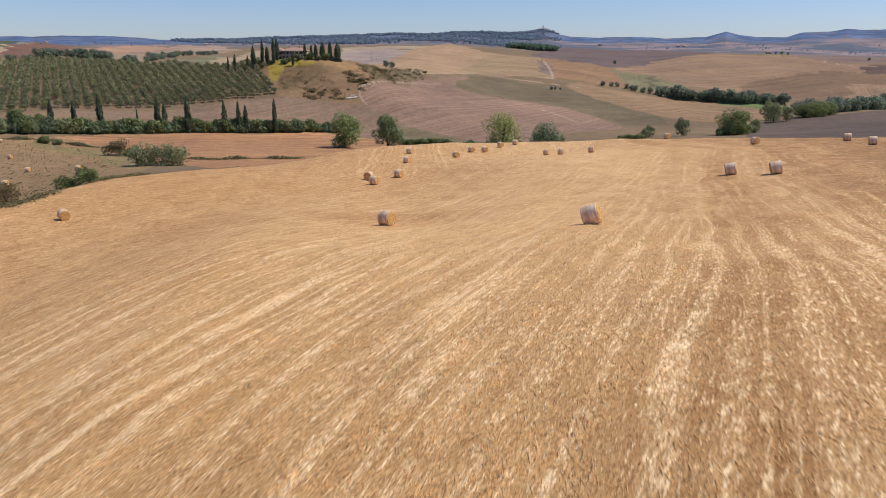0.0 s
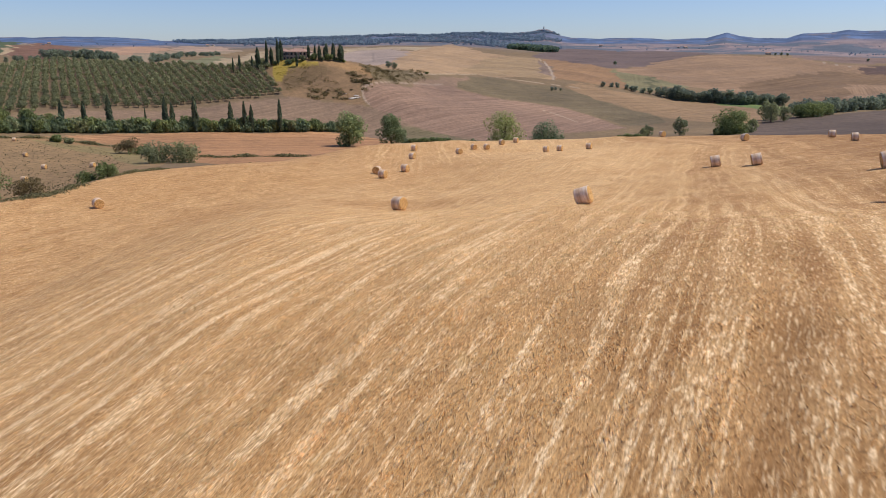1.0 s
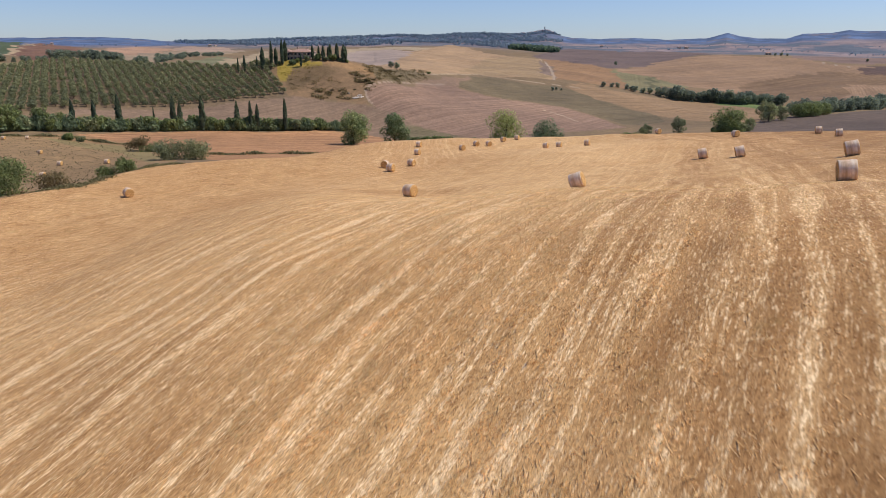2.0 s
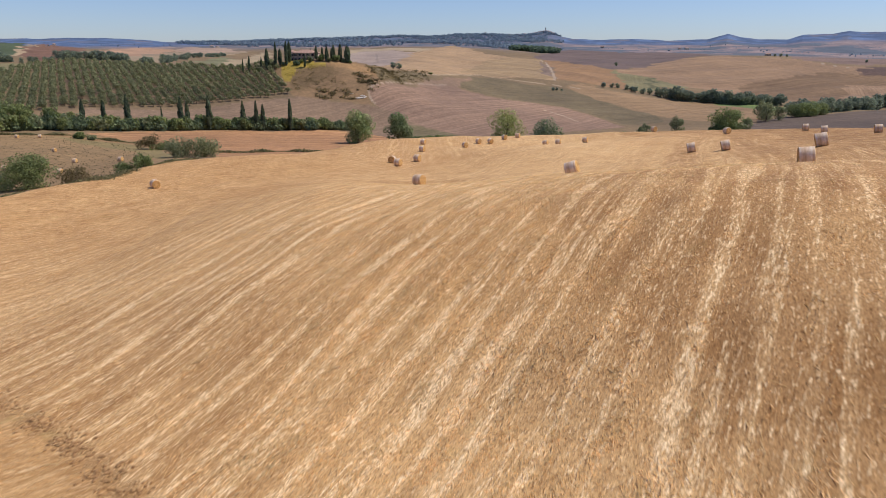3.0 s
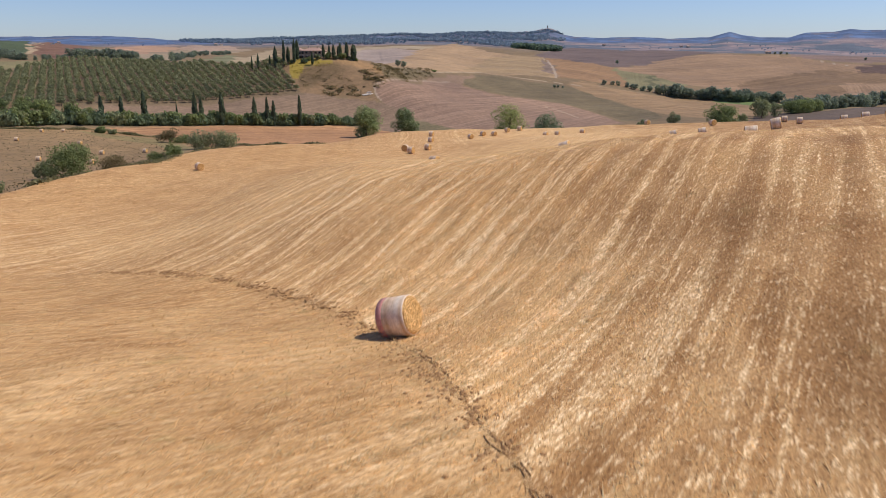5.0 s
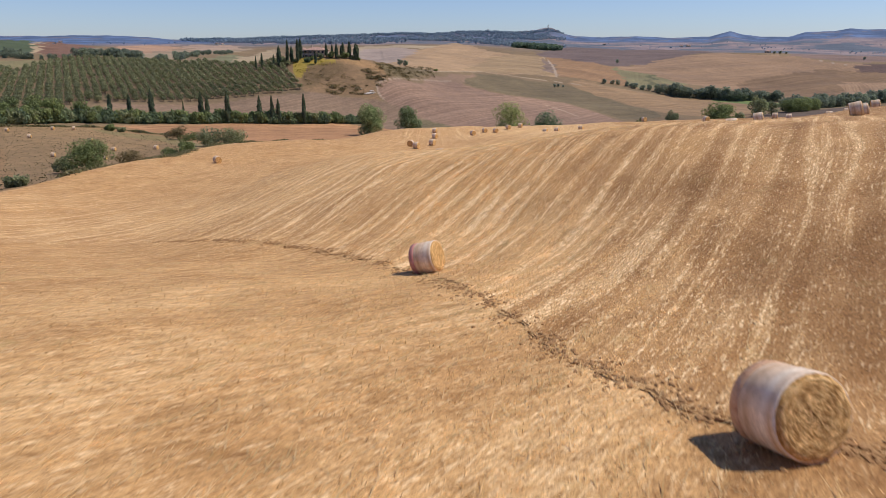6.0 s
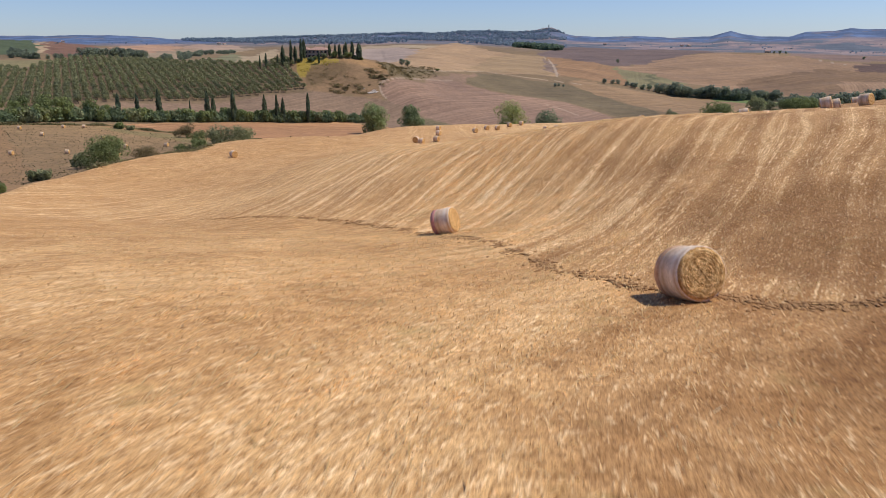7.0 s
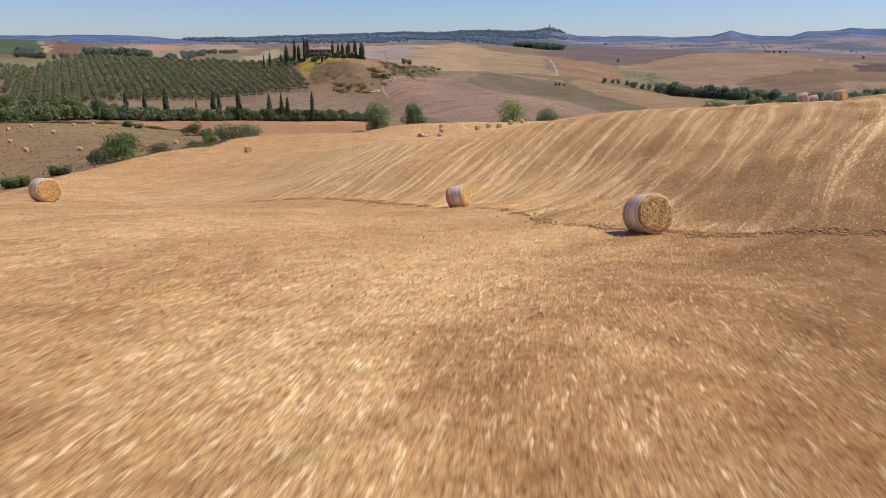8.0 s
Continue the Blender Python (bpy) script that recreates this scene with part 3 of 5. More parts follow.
def bare_soil(x, y, across, near_side):
    """How far the straw is worn off the soil, from 0 to about 1.5: in broad bands that follow the rows."""
    drift = across + 0.9 * wobble(x, y, 14, 44) + 0.4 * wobble(x, y, 5, 45)
    far = np.interp(drift, [-60, -40, -25, -8, 4, 9, 12.6, 14.2, 16.5, 18.5, 20, 22, 25, 29, 30.5, 32.5, 40, 80],
                    [0.75, 0.65, 0.5, 0.2, 0.15, 0.4, 0.4, 0.88, 0.95, 0.65, 0.52, 0.8, 1.1, 1.0, 0.98, 1.2, 1.3, 1.2])
    far = far + 0.5 * np.exp(-((x + 2) / 14) ** 2 - ((y - 68) / 5) ** 2)
    close = np.interp(x + 1.2 * wobble(x, y, 9, 42), [-25, -14, -8, -4, 0, 1.5, 3, 5, 8, 20], [0.85, 0.8, 0.6, 0.05, 0.05, 0.3, 0.75, 1.0, 1.1, 1.1])
    slant = x - 0.65 * (y + 17) + 0.5 * wobble(x, y, 6, 50)
    lower = np.interp(slant, [-12, -6, -3, -0.8, 0.3, 2.5, 3.2, 3.9, 4.7, 6, 9], [0.8, 0.6, 0.1, 0.15, 0.95, 1.1, 0.8, 0.35, 1.15, 1.1, 1.1])
    near_furrow = step(-y, 9.0, 14.0)
    close = close * (1 - near_furrow) + lower * near_furrow
    close = close - 0.18 * step(x, 7.0, 11.0) * step(y, -16.0, 2.0) + 0.5 * step(x, 2.0, 4.5) * step(-y, 17.0, 22.0)
    close = close + (0.2 + 0.25 * step(x, 2.0, 6.0)) * wobble(across, 0.1 * y, 3.4, 49)
    share = step(y, 6.0, 18.0)
    beyond = far * share + close * (1 - share)
    near = np.interp(drift, [-45, -40, -34, -26, -23, -19, -16, -12, -9.5, -8, -6, -5, -4, -2.5, -1.2, 0, 1.2, 2.5, 3.5, 5, 8],
                     [0.75, 0.5, 0.85, 0.4, 0.3, 0.75, 0.4, 0.1, 0.3, 0.65, 0.7, 0.5, 0.3, 0.0, 0.3, 1.0, 0.95, 1.2, 1.25, 1.5, 1.6])
    near = near + 0.6 * step(-y, 46.8, 49.0) * step(-x, 8.3, 9.6)
    return np.clip(np.where(near_side, near, beyond) + 0.18 * wobble(x, y, 7, 48), 0, 1.6)


def build_ground():
    cx, cy = -7.3, -58.5
    fan = np.radians(np.concatenate([np.linspace(-37, 39, 800), np.linspace(39, 323, 70)[1:-1]]))
    radii = [0.9]
    while radii[-1] < 4850:
        radii.append(radii[-1] * (1.0075 if 120 < radii[-1] < 1300 else 1.016))
    radii = np.array(radii)
    n, k = len(fan), len(radii)
    x = (cx + np.outer(radii, np.sin(fan))).ravel()
    y = (cy + np.outer(radii, np.cos(fan))).ravel()
    x, y = np.append(x, cx), np.append(y, cy)
    z = height(x, y)
    b, r = polar(x, y)
    brow = np.interp(b, BROW_B, BROW_R)
    stubble = r < brow * 1.06 + 3.0 * wobble(x, y, 40, 3) + np.interp(b, [-130, -100, -62, -50, -42], [0, 26, 24, 10, 0])
    a = np.arange(n)
    rings = np.arange(k - 1)[:, None] * n
    quads = np.stack([rings + a, rings + n + a, rings + n + (a + 1) % n, rings + (a + 1) % n], -1).reshape(-1, 4)[:, ::-1]
    caps = np.stack([np.full(n, n * k), a, (a + 1) % n], -1)[:, ::-1]
    mesh = bpy.data.meshes.new("ground")
    mesh.vertices.add(len(x))
    mesh.vertices.foreach_set("co", np.stack([x, y, z], -1).ravel())
    mesh.loops.add(quads.size + caps.size)
    mesh.loops.foreach_set("vertex_index", np.concatenate([quads.ravel(), caps.ravel()]).astype(np.int32))
    mesh.polygons.add(len(quads) + len(caps))
    mesh.polygons.foreach_set("loop_start", np.concatenate([np.arange(len(quads)) * 4, quads.size + np.arange(len(caps)) * 3]).astype(np.int32))
    mesh.materials.append(STUBBLE)
    mesh.materials.append(LAND)
    slot = np.concatenate([np.where(stubble[quads].all(1), 0, 1), np.zeros(len(caps), int)])
    mesh.polygons.foreach_set("material_index", slot.astype(np.int32))
    mesh.polygons.foreach_set("use_smooth", np.ones(len(slot), bool))
    # soils and furrows; far soils turn blue-grey to stand in for haze
    across, along, near_side = row_coordinates(x, y)
    strength = np.zeros(len(x))
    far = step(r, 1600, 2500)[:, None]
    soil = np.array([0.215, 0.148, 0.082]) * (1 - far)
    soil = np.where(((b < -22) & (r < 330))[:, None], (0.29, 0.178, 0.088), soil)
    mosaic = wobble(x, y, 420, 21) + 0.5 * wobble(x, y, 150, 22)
    # colours of the far plain, haze included
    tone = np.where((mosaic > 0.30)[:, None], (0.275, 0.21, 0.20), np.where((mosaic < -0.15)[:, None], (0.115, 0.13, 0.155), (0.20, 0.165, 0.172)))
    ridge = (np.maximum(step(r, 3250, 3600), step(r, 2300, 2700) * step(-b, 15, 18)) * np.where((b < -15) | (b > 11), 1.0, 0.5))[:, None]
    # ridge slopes: the blue of haze is painted into the soil colour
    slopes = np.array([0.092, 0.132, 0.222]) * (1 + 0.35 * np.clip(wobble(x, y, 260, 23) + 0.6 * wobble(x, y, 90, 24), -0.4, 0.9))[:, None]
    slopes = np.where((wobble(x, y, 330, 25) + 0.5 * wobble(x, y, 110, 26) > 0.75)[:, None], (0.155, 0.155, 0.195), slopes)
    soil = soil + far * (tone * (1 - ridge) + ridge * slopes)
    # in the stubble: how strongly the straw lies in rows (less on the near side of the furrow), and where the soil shows through
    rowed = np.where(near_side, 0.3, 1.0 - 0.45 * step(y, 20.0, 60.0) - 0.3 * step(-x, 12.0, 25.0))
    bare = bare_soil(x, y, across, near_side)
    wx, wy = x + 0.006 * r * wobble(x, y, 90, 31), y + 0.012 * r * wobble(x, y, 90, 32)
    for colour, bearing, spacing, strong, outline in PATCHES:
        m = inside(wx, wy, outline) & ~stubble
        soil[m] = colour
        if spacing:
            q = radians(bearing)
            across[m] = (x[m] * math.cos(q) - y[m] * math.sin(q)) / spacing * 2
            along[m] = (x[m] * math.sin(q) + y[m] * math.cos(q)) / spacing * 2
            strength[m] = strong
    for colour, width, line in TRACKS:
        soil[(to_line(x, y, line) < width * (1 + 0.3 * wobble(x, y, 30, 43))) & ~stubble] = colour
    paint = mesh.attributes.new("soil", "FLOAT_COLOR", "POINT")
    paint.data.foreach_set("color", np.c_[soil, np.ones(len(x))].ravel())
    rows = mesh.attributes.new("rows", "FLOAT_VECTOR", "POINT")
    rows.data.foreach_set("vector", np.stack([across, along, 0 * x], -1).ravel())
    mark = mesh.attributes.new("furrow", "FLOAT", "POINT")
    mark.data.foreach_set("value", strength)
    for name, values in (("rowed", rowed), ("bare", bare)):
        layer = mesh.attributes.new(name, "FLOAT", "POINT")
        layer.data.foreach_set("value", values)
    mesh.update()
    mesh.validate()
    return tagged(new("ground", mesh), "rolling harvested farmland with golden wheat stubble and bare brown fields", "ground", kind="structure")


build_ground()

# ---- making of things ----
def shape(name, bm, material, smooth=True):
    mesh = bpy.data.meshes.new(name)
    bm.to_mesh(mesh)
    bm.free()
    for m in material if isinstance(material, (list, tuple)) else [material]:
        mesh.materials.append(m)
    mesh.polygons.foreach_set("use_smooth", np.full(len(mesh.polygons), smooth))
    return mesh


def part(name, data, material, parent, label=""):
    """One mesh object under a thing or under a part."""
    ob = new(name, shape(name, data, material) if isinstance(data, bmesh.types.BMesh) else data)
    ob.parent = parent
    return tagged(ob, label)


def box(bm, x0, x1, y0, y1, z0, z1):
    made = bmesh.ops.create_cube(bm, size=1, matrix=Matrix.LocRotScale(((x0 + x1) / 2, (y0 + y1) / 2, (z0 + z1) / 2), None, (x1 - x0, y1 - y0, z1 - z0)))
    return made["verts"]


def lathe_x(bm, profile, steps=48, zc=0.72, rough=0.0, seed=1):
    """A round body about the x axis from (x, radius) pairs; closed where the radius is nought."""
    rng = random.Random(seed)
    rings = []
    for x, r in profile:
        if r == 0:
            rings.append([bm.verts.new((x, 0, zc))])
        else:
            rings.append([bm.verts.new((x + rng.uniform(-rough, rough), (r + rng.uniform(-rough, rough)) * math.cos(t), zc + (r + rng.uniform(-rough, rough)) * math.sin(t)))
                          for t in (2 * math.pi * i / steps for i in range(steps))])
    for p, q in zip(rings, rings[1:]):
        for i in range(steps):
            j = (i + 1) % steps
            if len(p) == 1:
                bm.faces.new((p[0], q[j], q[i]))
            elif len(q) == 1:
                bm.faces.new((p[i], p[j], q[0]))
            else:
                bm.faces.new((p[i], p[j], q[j], q[i]))
    bmesh.ops.recalc_face_normals(bm, faces=bm.faces)
    return bm


def make_bale():
    bale = tagged(new("hay_bale"), "round straw bale in pale net wrap lying on the stubble", "hay bale", "bales in the stubble field")
    half, r = 0.60, 0.71
    end = [(half + 0.01, 0.0), (half + 0.02, 0.08), (half, 0.2), (half + 0.015, 0.34), (half, 0.48), (half + 0.01, 0.58), (half - 0.015, 0.655), (half - 0.06, r - 0.012)]
    core = bmesh.new()
    lathe_x(core, [(-x, q) for x, q in end] + [(-0.2, r - 0.02), (0.2, r - 0.02)] + list(reversed(end)), 48, rough=0.012)
    part("straw_core", core, STRAW_END, bale, "golden rolled straw with loose stalks")
    wrap = bmesh.new()
    lathe_x(wrap, [(-0.545, r - 0.03), (-0.55, r - 0.004), (-0.52, r + 0.008), (-0.25, r + 0.012), (0.0, r + 0.006), (0.25, r + 0.012), (0.52, r + 0.008), (0.55, r - 0.004), (0.545, r - 0.03)], 64, rough=0.003)
    part("net_wrap", wrap, WRAP, bale, "off-white net wrap")
    return bale


def rest(x, y, heading, size=1.0, tip=0.0, lift=-0.03):
    """A pose on the ground, upright but tipped with the slope; the heading is the bearing of the x axis."""
    d = 0.7
    zx, zy = (ground_z(x + d, y) - ground_z(x - d, y)) / (2 * d), (ground_z(x, y + d) - ground_z(x, y - d)) / (2 * d)
    up = Vector((-zx, -zy, 1)).normalized()
    ahead = Vector((math.sin(radians(heading)), math.cos(radians(heading)), 0))
    ahead = (ahead - up * ahead.dot(up)).normalized()
    side = up.cross(ahead)
    turn = Matrix((ahead, side, up)).transposed().to_4x4()
    return Matrix.Translation((x, y, ground_z(x, y) + lift)) @ turn @ Matrix.Rotation(radians(tip), 4, "Y") @ Matrix.Scale(size, 4)


# The stubble field's bales: x, y, bearing of the axis.
BALES = [(-0.28, -32.45, 168), (-5.55, -13.25, 116), (-42.2, 78.9, 139), (11.6, 45.6, 118), (-3.7, 61.7, 128), (-9.5, 114.5, 196), (-8.1, 108.7, 120),
         (-4.6, 119.0, 122), (36.0, 78.7, 112), (38.9, 73.9, 110), (75.4, 113.5, 118), (77.2, 123.6, 116), (26.2, 30.8, 114), (37.5, 48.4, 116),
         (36.8, 150.0, 120), (30.2, 150.8, 118), (27.8, 155.0, 122), (63.6, 130.5, 165), (-30.0, -14.0, 130), (32.4, 19.8, 120), (37.2, 26.5, 116),
         (36.9, 20.9, 150), (-3.5, 166.0, 115), (-3.7, 146.0, 122), (7.3, 157.0, 150), (11.8, 171.0, 150), (15.2, 171.5, 150), (20.1, 180.0, 150),
         (24.3, 183.0, 118), (59.4, 167.0, 160), (72.2, 92.4, 116), (68.3, 80.0, 118), (60.3, 60.4, 116)]
# Those of the lower field on the other side of the brow.
LOW_BALES = [(-176.6, 228.6, 30), (-176.6, 245.0, 100), (-158.2, 227.6, 80), (-168.1, 263.7, 100), (-161.9, 269.2, 70), (-134.9, 227.8, 110), (-114.5, 200.5, 95),
             (-99.3, 199.0, 105), (-125.5, 181.6, 85), (-138.1, 172.2, 100), (-157.9, 197.4, 90), (-106.0, 174.7, 95)]
first = make_bale()


def net_band():
    band = bmesh.new()
    lathe_x(band, [(-0.53, 0.70), (-0.52, 0.728), (-0.40, 0.730), (-0.31, 0.728), (-0.30, 0.70)], 64, rough=0.002)
    return band


for i, (x, y, heading) in enumerate(BALES):
    spot = rest(x, y, heading, 1.0, -8.0 if i == 0 else -16.0 if i == 3 else -7.0 if i == 1 else 0.0 if i in (12, 13) else -7.0 if i in (8, 9, 19, 20) else 0.0)
    bale = copy_thing(first, spot @ Matrix.Diagonal((0.9, 0.905, 0.905, 1)) if i == 0 else spot @ Matrix.Scale(0.94 if i == 1 else 0.88 if i in (2, 19, 20, 21) else 1.0, 4))
    if i == 0:
        part("net_band", net_band(), ORANGE_BAND, bale, "faded orange band of net")
        tagged(bale, "round straw bale with faded orange net band beside a furrow")
    if i == 1:
        part("net_band", net_band(), RED_BAND, bale, "faded red band of net")
        tagged(bale, "round straw bale with faded red net band beside a furrow")
for x, y, heading in LOW_BALES:
    tagged(copy_thing(first, rest(x, y, heading)), "small pale straw bale on a grazed lower field", "hay bale", "bales in the lower field")
for o in (*first.children, first):
    bpy.data.objects.remove(o)

# ---- plants ----
def mesh_from(name, verts, faces, material):
    mesh = bpy.data.meshes.new(name)
    mesh.from_pydata(verts, [], faces)
    mesh.materials.append(material)
    mesh.update()
    return mesh


def leaf_quads(rng, blobs, count, size, stretch=1.0, inner=0.72):
    """Corner points of leaf sprays spread through the outer part of some blobs (centre, radii): count x 4 x 3."""
    weight = np.array([b[1][0] * b[1][1] + b[1][1] * b[1][2] for b in blobs])
    which = rng.choice(len(blobs), count, p=weight / weight.sum())
    centre, radii = np.array([b[0] for b in blobs])[which], np.array([b[1] for b in blobs])[which]
    way = rng.normal(size=(count, 3))
    way /= np.linalg.norm(way, axis=1)[:, None]
    place = centre + way * radii * rng.uniform(inner, 1.12, count)[:, None]
    normal = way + rng.normal(scale=0.55, size=(count, 3))
    normal[:, 2] += 0.35
    normal /= np.linalg.norm(normal, axis=1)[:, None]
    side = np.cross(normal, rng.normal(size=(count, 3)))
    side /= np.linalg.norm(side, axis=1)[:, None]
    other = np.cross(normal, side)
    s = (size * rng.uniform(0.55, 1.35, count))[:, None]
    return np.stack([place - side * s, place - other * s * 0.62 * stretch + normal * s * 0.15, place + side * s, place + other * s * 0.62 * stretch + normal * s * 0.1], 1)


def quads_mesh(name, quads, material):
    n = len(quads)
    return mesh_from(name, quads.reshape(-1, 3).tolist(), np.arange(n * 4).reshape(n, 4).tolist(), material)


def limb(bm, p0, p1, r0, r1, sides=7):
    p0, p1 = Vector(p0), Vector(p1)
    turn = (p1 - p0).to_track_quat("Z", "Y").to_matrix()
    rings = [[bm.verts.new(p + turn @ Vector((r * math.cos(t), r * math.sin(t), 0))) for t in (2 * math.pi * i / sides for i in range(sides))] for p, r in ((p0, r0), (p1, r1))]
    for i in range(sides):
        j = (i + 1) % sides
        bm.faces.new((rings[0][i], rings[0][j], rings[1][j], rings[1][i]))
    bm.faces.new(rings[1])


def trunk_mesh(rng, tall, radius, limbs, spread):
    bm = bmesh.new()
    lean = rng.uniform(-0.06, 0.06, 2) * tall
    fork = (lean[0], lean[1], tall * 0.4)
    limb(bm, (0, 0, -0.6), (0, 0, 0.05 * tall), radius * 1.5, radius * 1.05)
    limb(bm, (0, 0, 0.05 * tall), fork, radius * 1.05, radius * 0.75)
    for i in range(limbs):
        a = 2 * math.pi * i / limbs + rng.uniform(-0.4, 0.4)
        reach = spread * rng.uniform(0.45, 0.8)
        mid = (fork[0] + 0.5 * reach * math.cos(a), fork[1] + 0.5 * reach * math.sin(a), tall * rng.uniform(0.5, 0.62))
        limb(bm, fork, mid, radius * 0.55, radius * 0.35, 6)
        limb(bm, mid, (fork[0] + reach * math.cos(a), fork[1] + reach * math.sin(a), tall * rng.uniform(0.7, 0.88)), radius * 0.35, radius * 0.1, 5)
    limb(bm, fork, (lean[0] * 1.5, lean[1] * 1.5, tall * 0.9), radius * 0.6, radius * 0.1, 6)
    return bm


def make_tree(name, seed, tall, wide, leaves, size, material, bare=0.22, lumps=16):
    """A broadleaf tree: a forked trunk and a crown of leaf sprays in uneven lumps with gaps between."""
    rng = np.random.RandomState(seed)
    tree = new(name)
    part("trunk", trunk_mesh(rng, tall, 0.028 * tall, 5, wide * 0.5), BARK, tree)
    blobs = []
    for i in range(lumps):
        u = rng.uniform(0.0, 1.0)
        h = bare + (1 - bare) * (0.10 + 0.80 * u)
        reach = wide * 0.5 * math.sin(math.pi * (0.16 + 0.74 * u)) ** 0.75 * rng.uniform(0.35, 0.82)
        a = i * 2.4 + rng.uniform(-0.5, 0.5)
        q = rng.uniform(0.13, 0.22) * wide
        blobs.append(((reach * math.cos(a), reach * math.sin(a), h * tall), (q, q, q * rng.uniform(0.7, 1.0))))
    blobs.append(((0, 0, tall * (bare + 1) / 2), (wide * 0.25, wide * 0.25, tall * (1 - bare) * 0.32)))
    part("crown", quads_mesh("crown", leaf_quads(rng, blobs, leaves, size), material), None, tree)
    return tree


def make_bush(seed, material, leaves=700, size=0.34):
    """A bush about 4 m wide and 3 m high that stands on several stems."""
    rng = np.random.RandomState(seed)
    bush = new("bush")
    stems = bmesh.new()
    for i in range(6):
        a = i * 1.05 + rng.uniform(-0.3, 0.3)
        limb(stems, (0.1 * math.cos(a), 0.1 * math.sin(a), -0.3), (0.9 * math.cos(a), 0.9 * math.sin(a), 1.7), 0.07, 0.02, 5)
    part("stem", stems, BARK, bush)
    blobs = [((rng.uniform(-1.4, 1.4), rng.uniform(-1.2, 1.2), rng.uniform(0.5, 2.1)), (q, q, q * 0.9)) for q in rng.uniform(0.5, 1.0, 11)]
    blobs.append(((0, 0, 0.9), (1.5, 1.4, 1.0)))
    part("foliage", quads_mesh("foliage", leaf_quads(rng, blobs, leaves, size), material), None, bush)
    return bush


def make_cypress(seed, tall=12.0, wide=2.0, leaves=900):
    """A slim Italian cypress: a dense spindle of upright sprays on a short trunk."""
    rng = np.random.RandomState(seed)
    tree = new("cypress_tree")
    bm = bmesh.new()
    limb(bm, (0, 0, -0.8), (0, 0, tall * 0.12), 0.26, 0.20)
    limb(bm, (0, 0, tall * 0.12), (0, 0, tall * 0.9), 0.20, 0.04)
    part("trunk", bm, BARK, tree)
    u = rng.uniform(0.0, 1.0, leaves) ** 0.9
    girth = wide * 0.5 * np.sin(np.pi * np.clip(0.10 + 0.9 * u, 0, 1)) ** 0.6 * (1 - 0.25 * u)
    a = rng.uniform(0, 6.283, leaves)
    lump = 1 + 0.16 * np.sin(3 * a + 9 * u + seed) + 0.10 * np.sin(23 * u + 2 * a)
    r = girth * lump * rng.uniform(0.72, 1.05, leaves)
    place = np.stack([r * np.cos(a), r * np.sin(a), tall * (0.05 + 0.95 * u)], 1)
    out = np.stack([np.cos(a), np.sin(a), 0.25 + 0 * a], 1) + rng.normal(scale=0.35, size=(leaves, 3))
    out /= np.linalg.norm(out, axis=1)[:, None]
    up = np.array([0, 0, 1.0]) + 0.25 * rng.normal(size=(leaves, 3))
    side = np.cross(up, out)
    side /= np.linalg.norm(side, axis=1)[:, None]
    up = np.cross(out, side)
    s = (0.055 * wide * rng.uniform(1.2, 2.6, leaves))[:, None]
    quads = np.stack([place - side * s, place - up * s * 1.4, place + side * s, place + up * s * 2.6], 1)
    part("crown", quads_mesh("crown", quads, CYPRESS), None, tree)
    return tree


def stand(x, y, turn=0.0, size=1.0, tall=1.0, lift=0.0):
    return Matrix.Translation((x, y, ground_z(x, y) + lift)) @ Matrix.Rotation(radians(turn), 4, "Z") @ Matrix.Diagonal((size, size, size * tall, 1))


def along(line, gap):
    spare = 0.0
    for (x0, y0), (x1, y1) in zip(line, line[1:]):
        length = math.hypot(x1 - x0, y1 - y0)
        while spare < length:
            yield x0 + (x1 - x0) * spare / length, y0 + (y1 - y0) * spare / length
            spare += gap
        spare -= length


def discard(*things):
    for thing in things:
        for o in (*thing.children_recursive, thing):
            bpy.data.objects.remove(o)


pick = random.Random(7)

# single trees on the near side of the valley
poplar = make_tree("poplar_tree", 11, 15.0, 15.5, 5200, 0.40, GREEN, 0.0, 30)
poplar.matrix_world = stand(-33.7, 297.5, 0, 1.0, 0.95)
tagged(poplar, "bushy green broadleaf tree behind the brow of the field", "tree", "trees by the brow")
twin = make_tree("poplar_tree", 12, 13.8, 13.0, 4600, 0.38, GREEN, 0.0, 28)
twin.matrix_world = stand(-14.8, 289.0, 40, 1.0, 0.98)
tagged(twin, "rounded green broadleaf tree behind the brow of the field", "tree", "trees by the brow")
yellowing = make_tree("ash_tree", 13, 12.4, 12.0, 4200, 0.26, YELLOW_GREEN, 0.02, 30)
yellowing.matrix_world = stand(25.3, 222.9, 10, 1.1, 1.0)
tagged(yellowing, "sparse yellow-green tree with an airy crown", "tree", "trees by the brow")
dark = make_tree("oak_tree", 14, 10.0, 13.5, 4200, 0.28, DARK_GREEN, 0.0, 26)
dark.matrix_world = stand(41.8, 235.7, 0, 1.0, 0.98)
tagged(dark, "low dark green round tree behind the field", "tree", "trees by the brow")
big_oak = make_tree("oak_tree", 15, 15.0, 19.0, 5200, 0.46, HEDGE_GREEN, 0.0, 28)
big_oak.matrix_world = stand(165.1, 363.6, 0, 1.0, 0.92)
tagged(big_oak, "broad green oak in the valley", "tree", "trees in the valley")
for x, y, turn, size in ((276.0, 497.0, 80, 0.78), (286.0, 500.0, 160, 0.86), (300.0, 509.0, 20, 0.72)):
    copy_thing(big_oak, stand(x, y, turn, size, 0.95))
pale = make_tree("willow_tree", 16, 10.0, 9.0, 1800, 0.36, GREY_GREEN, 0.02, 18)
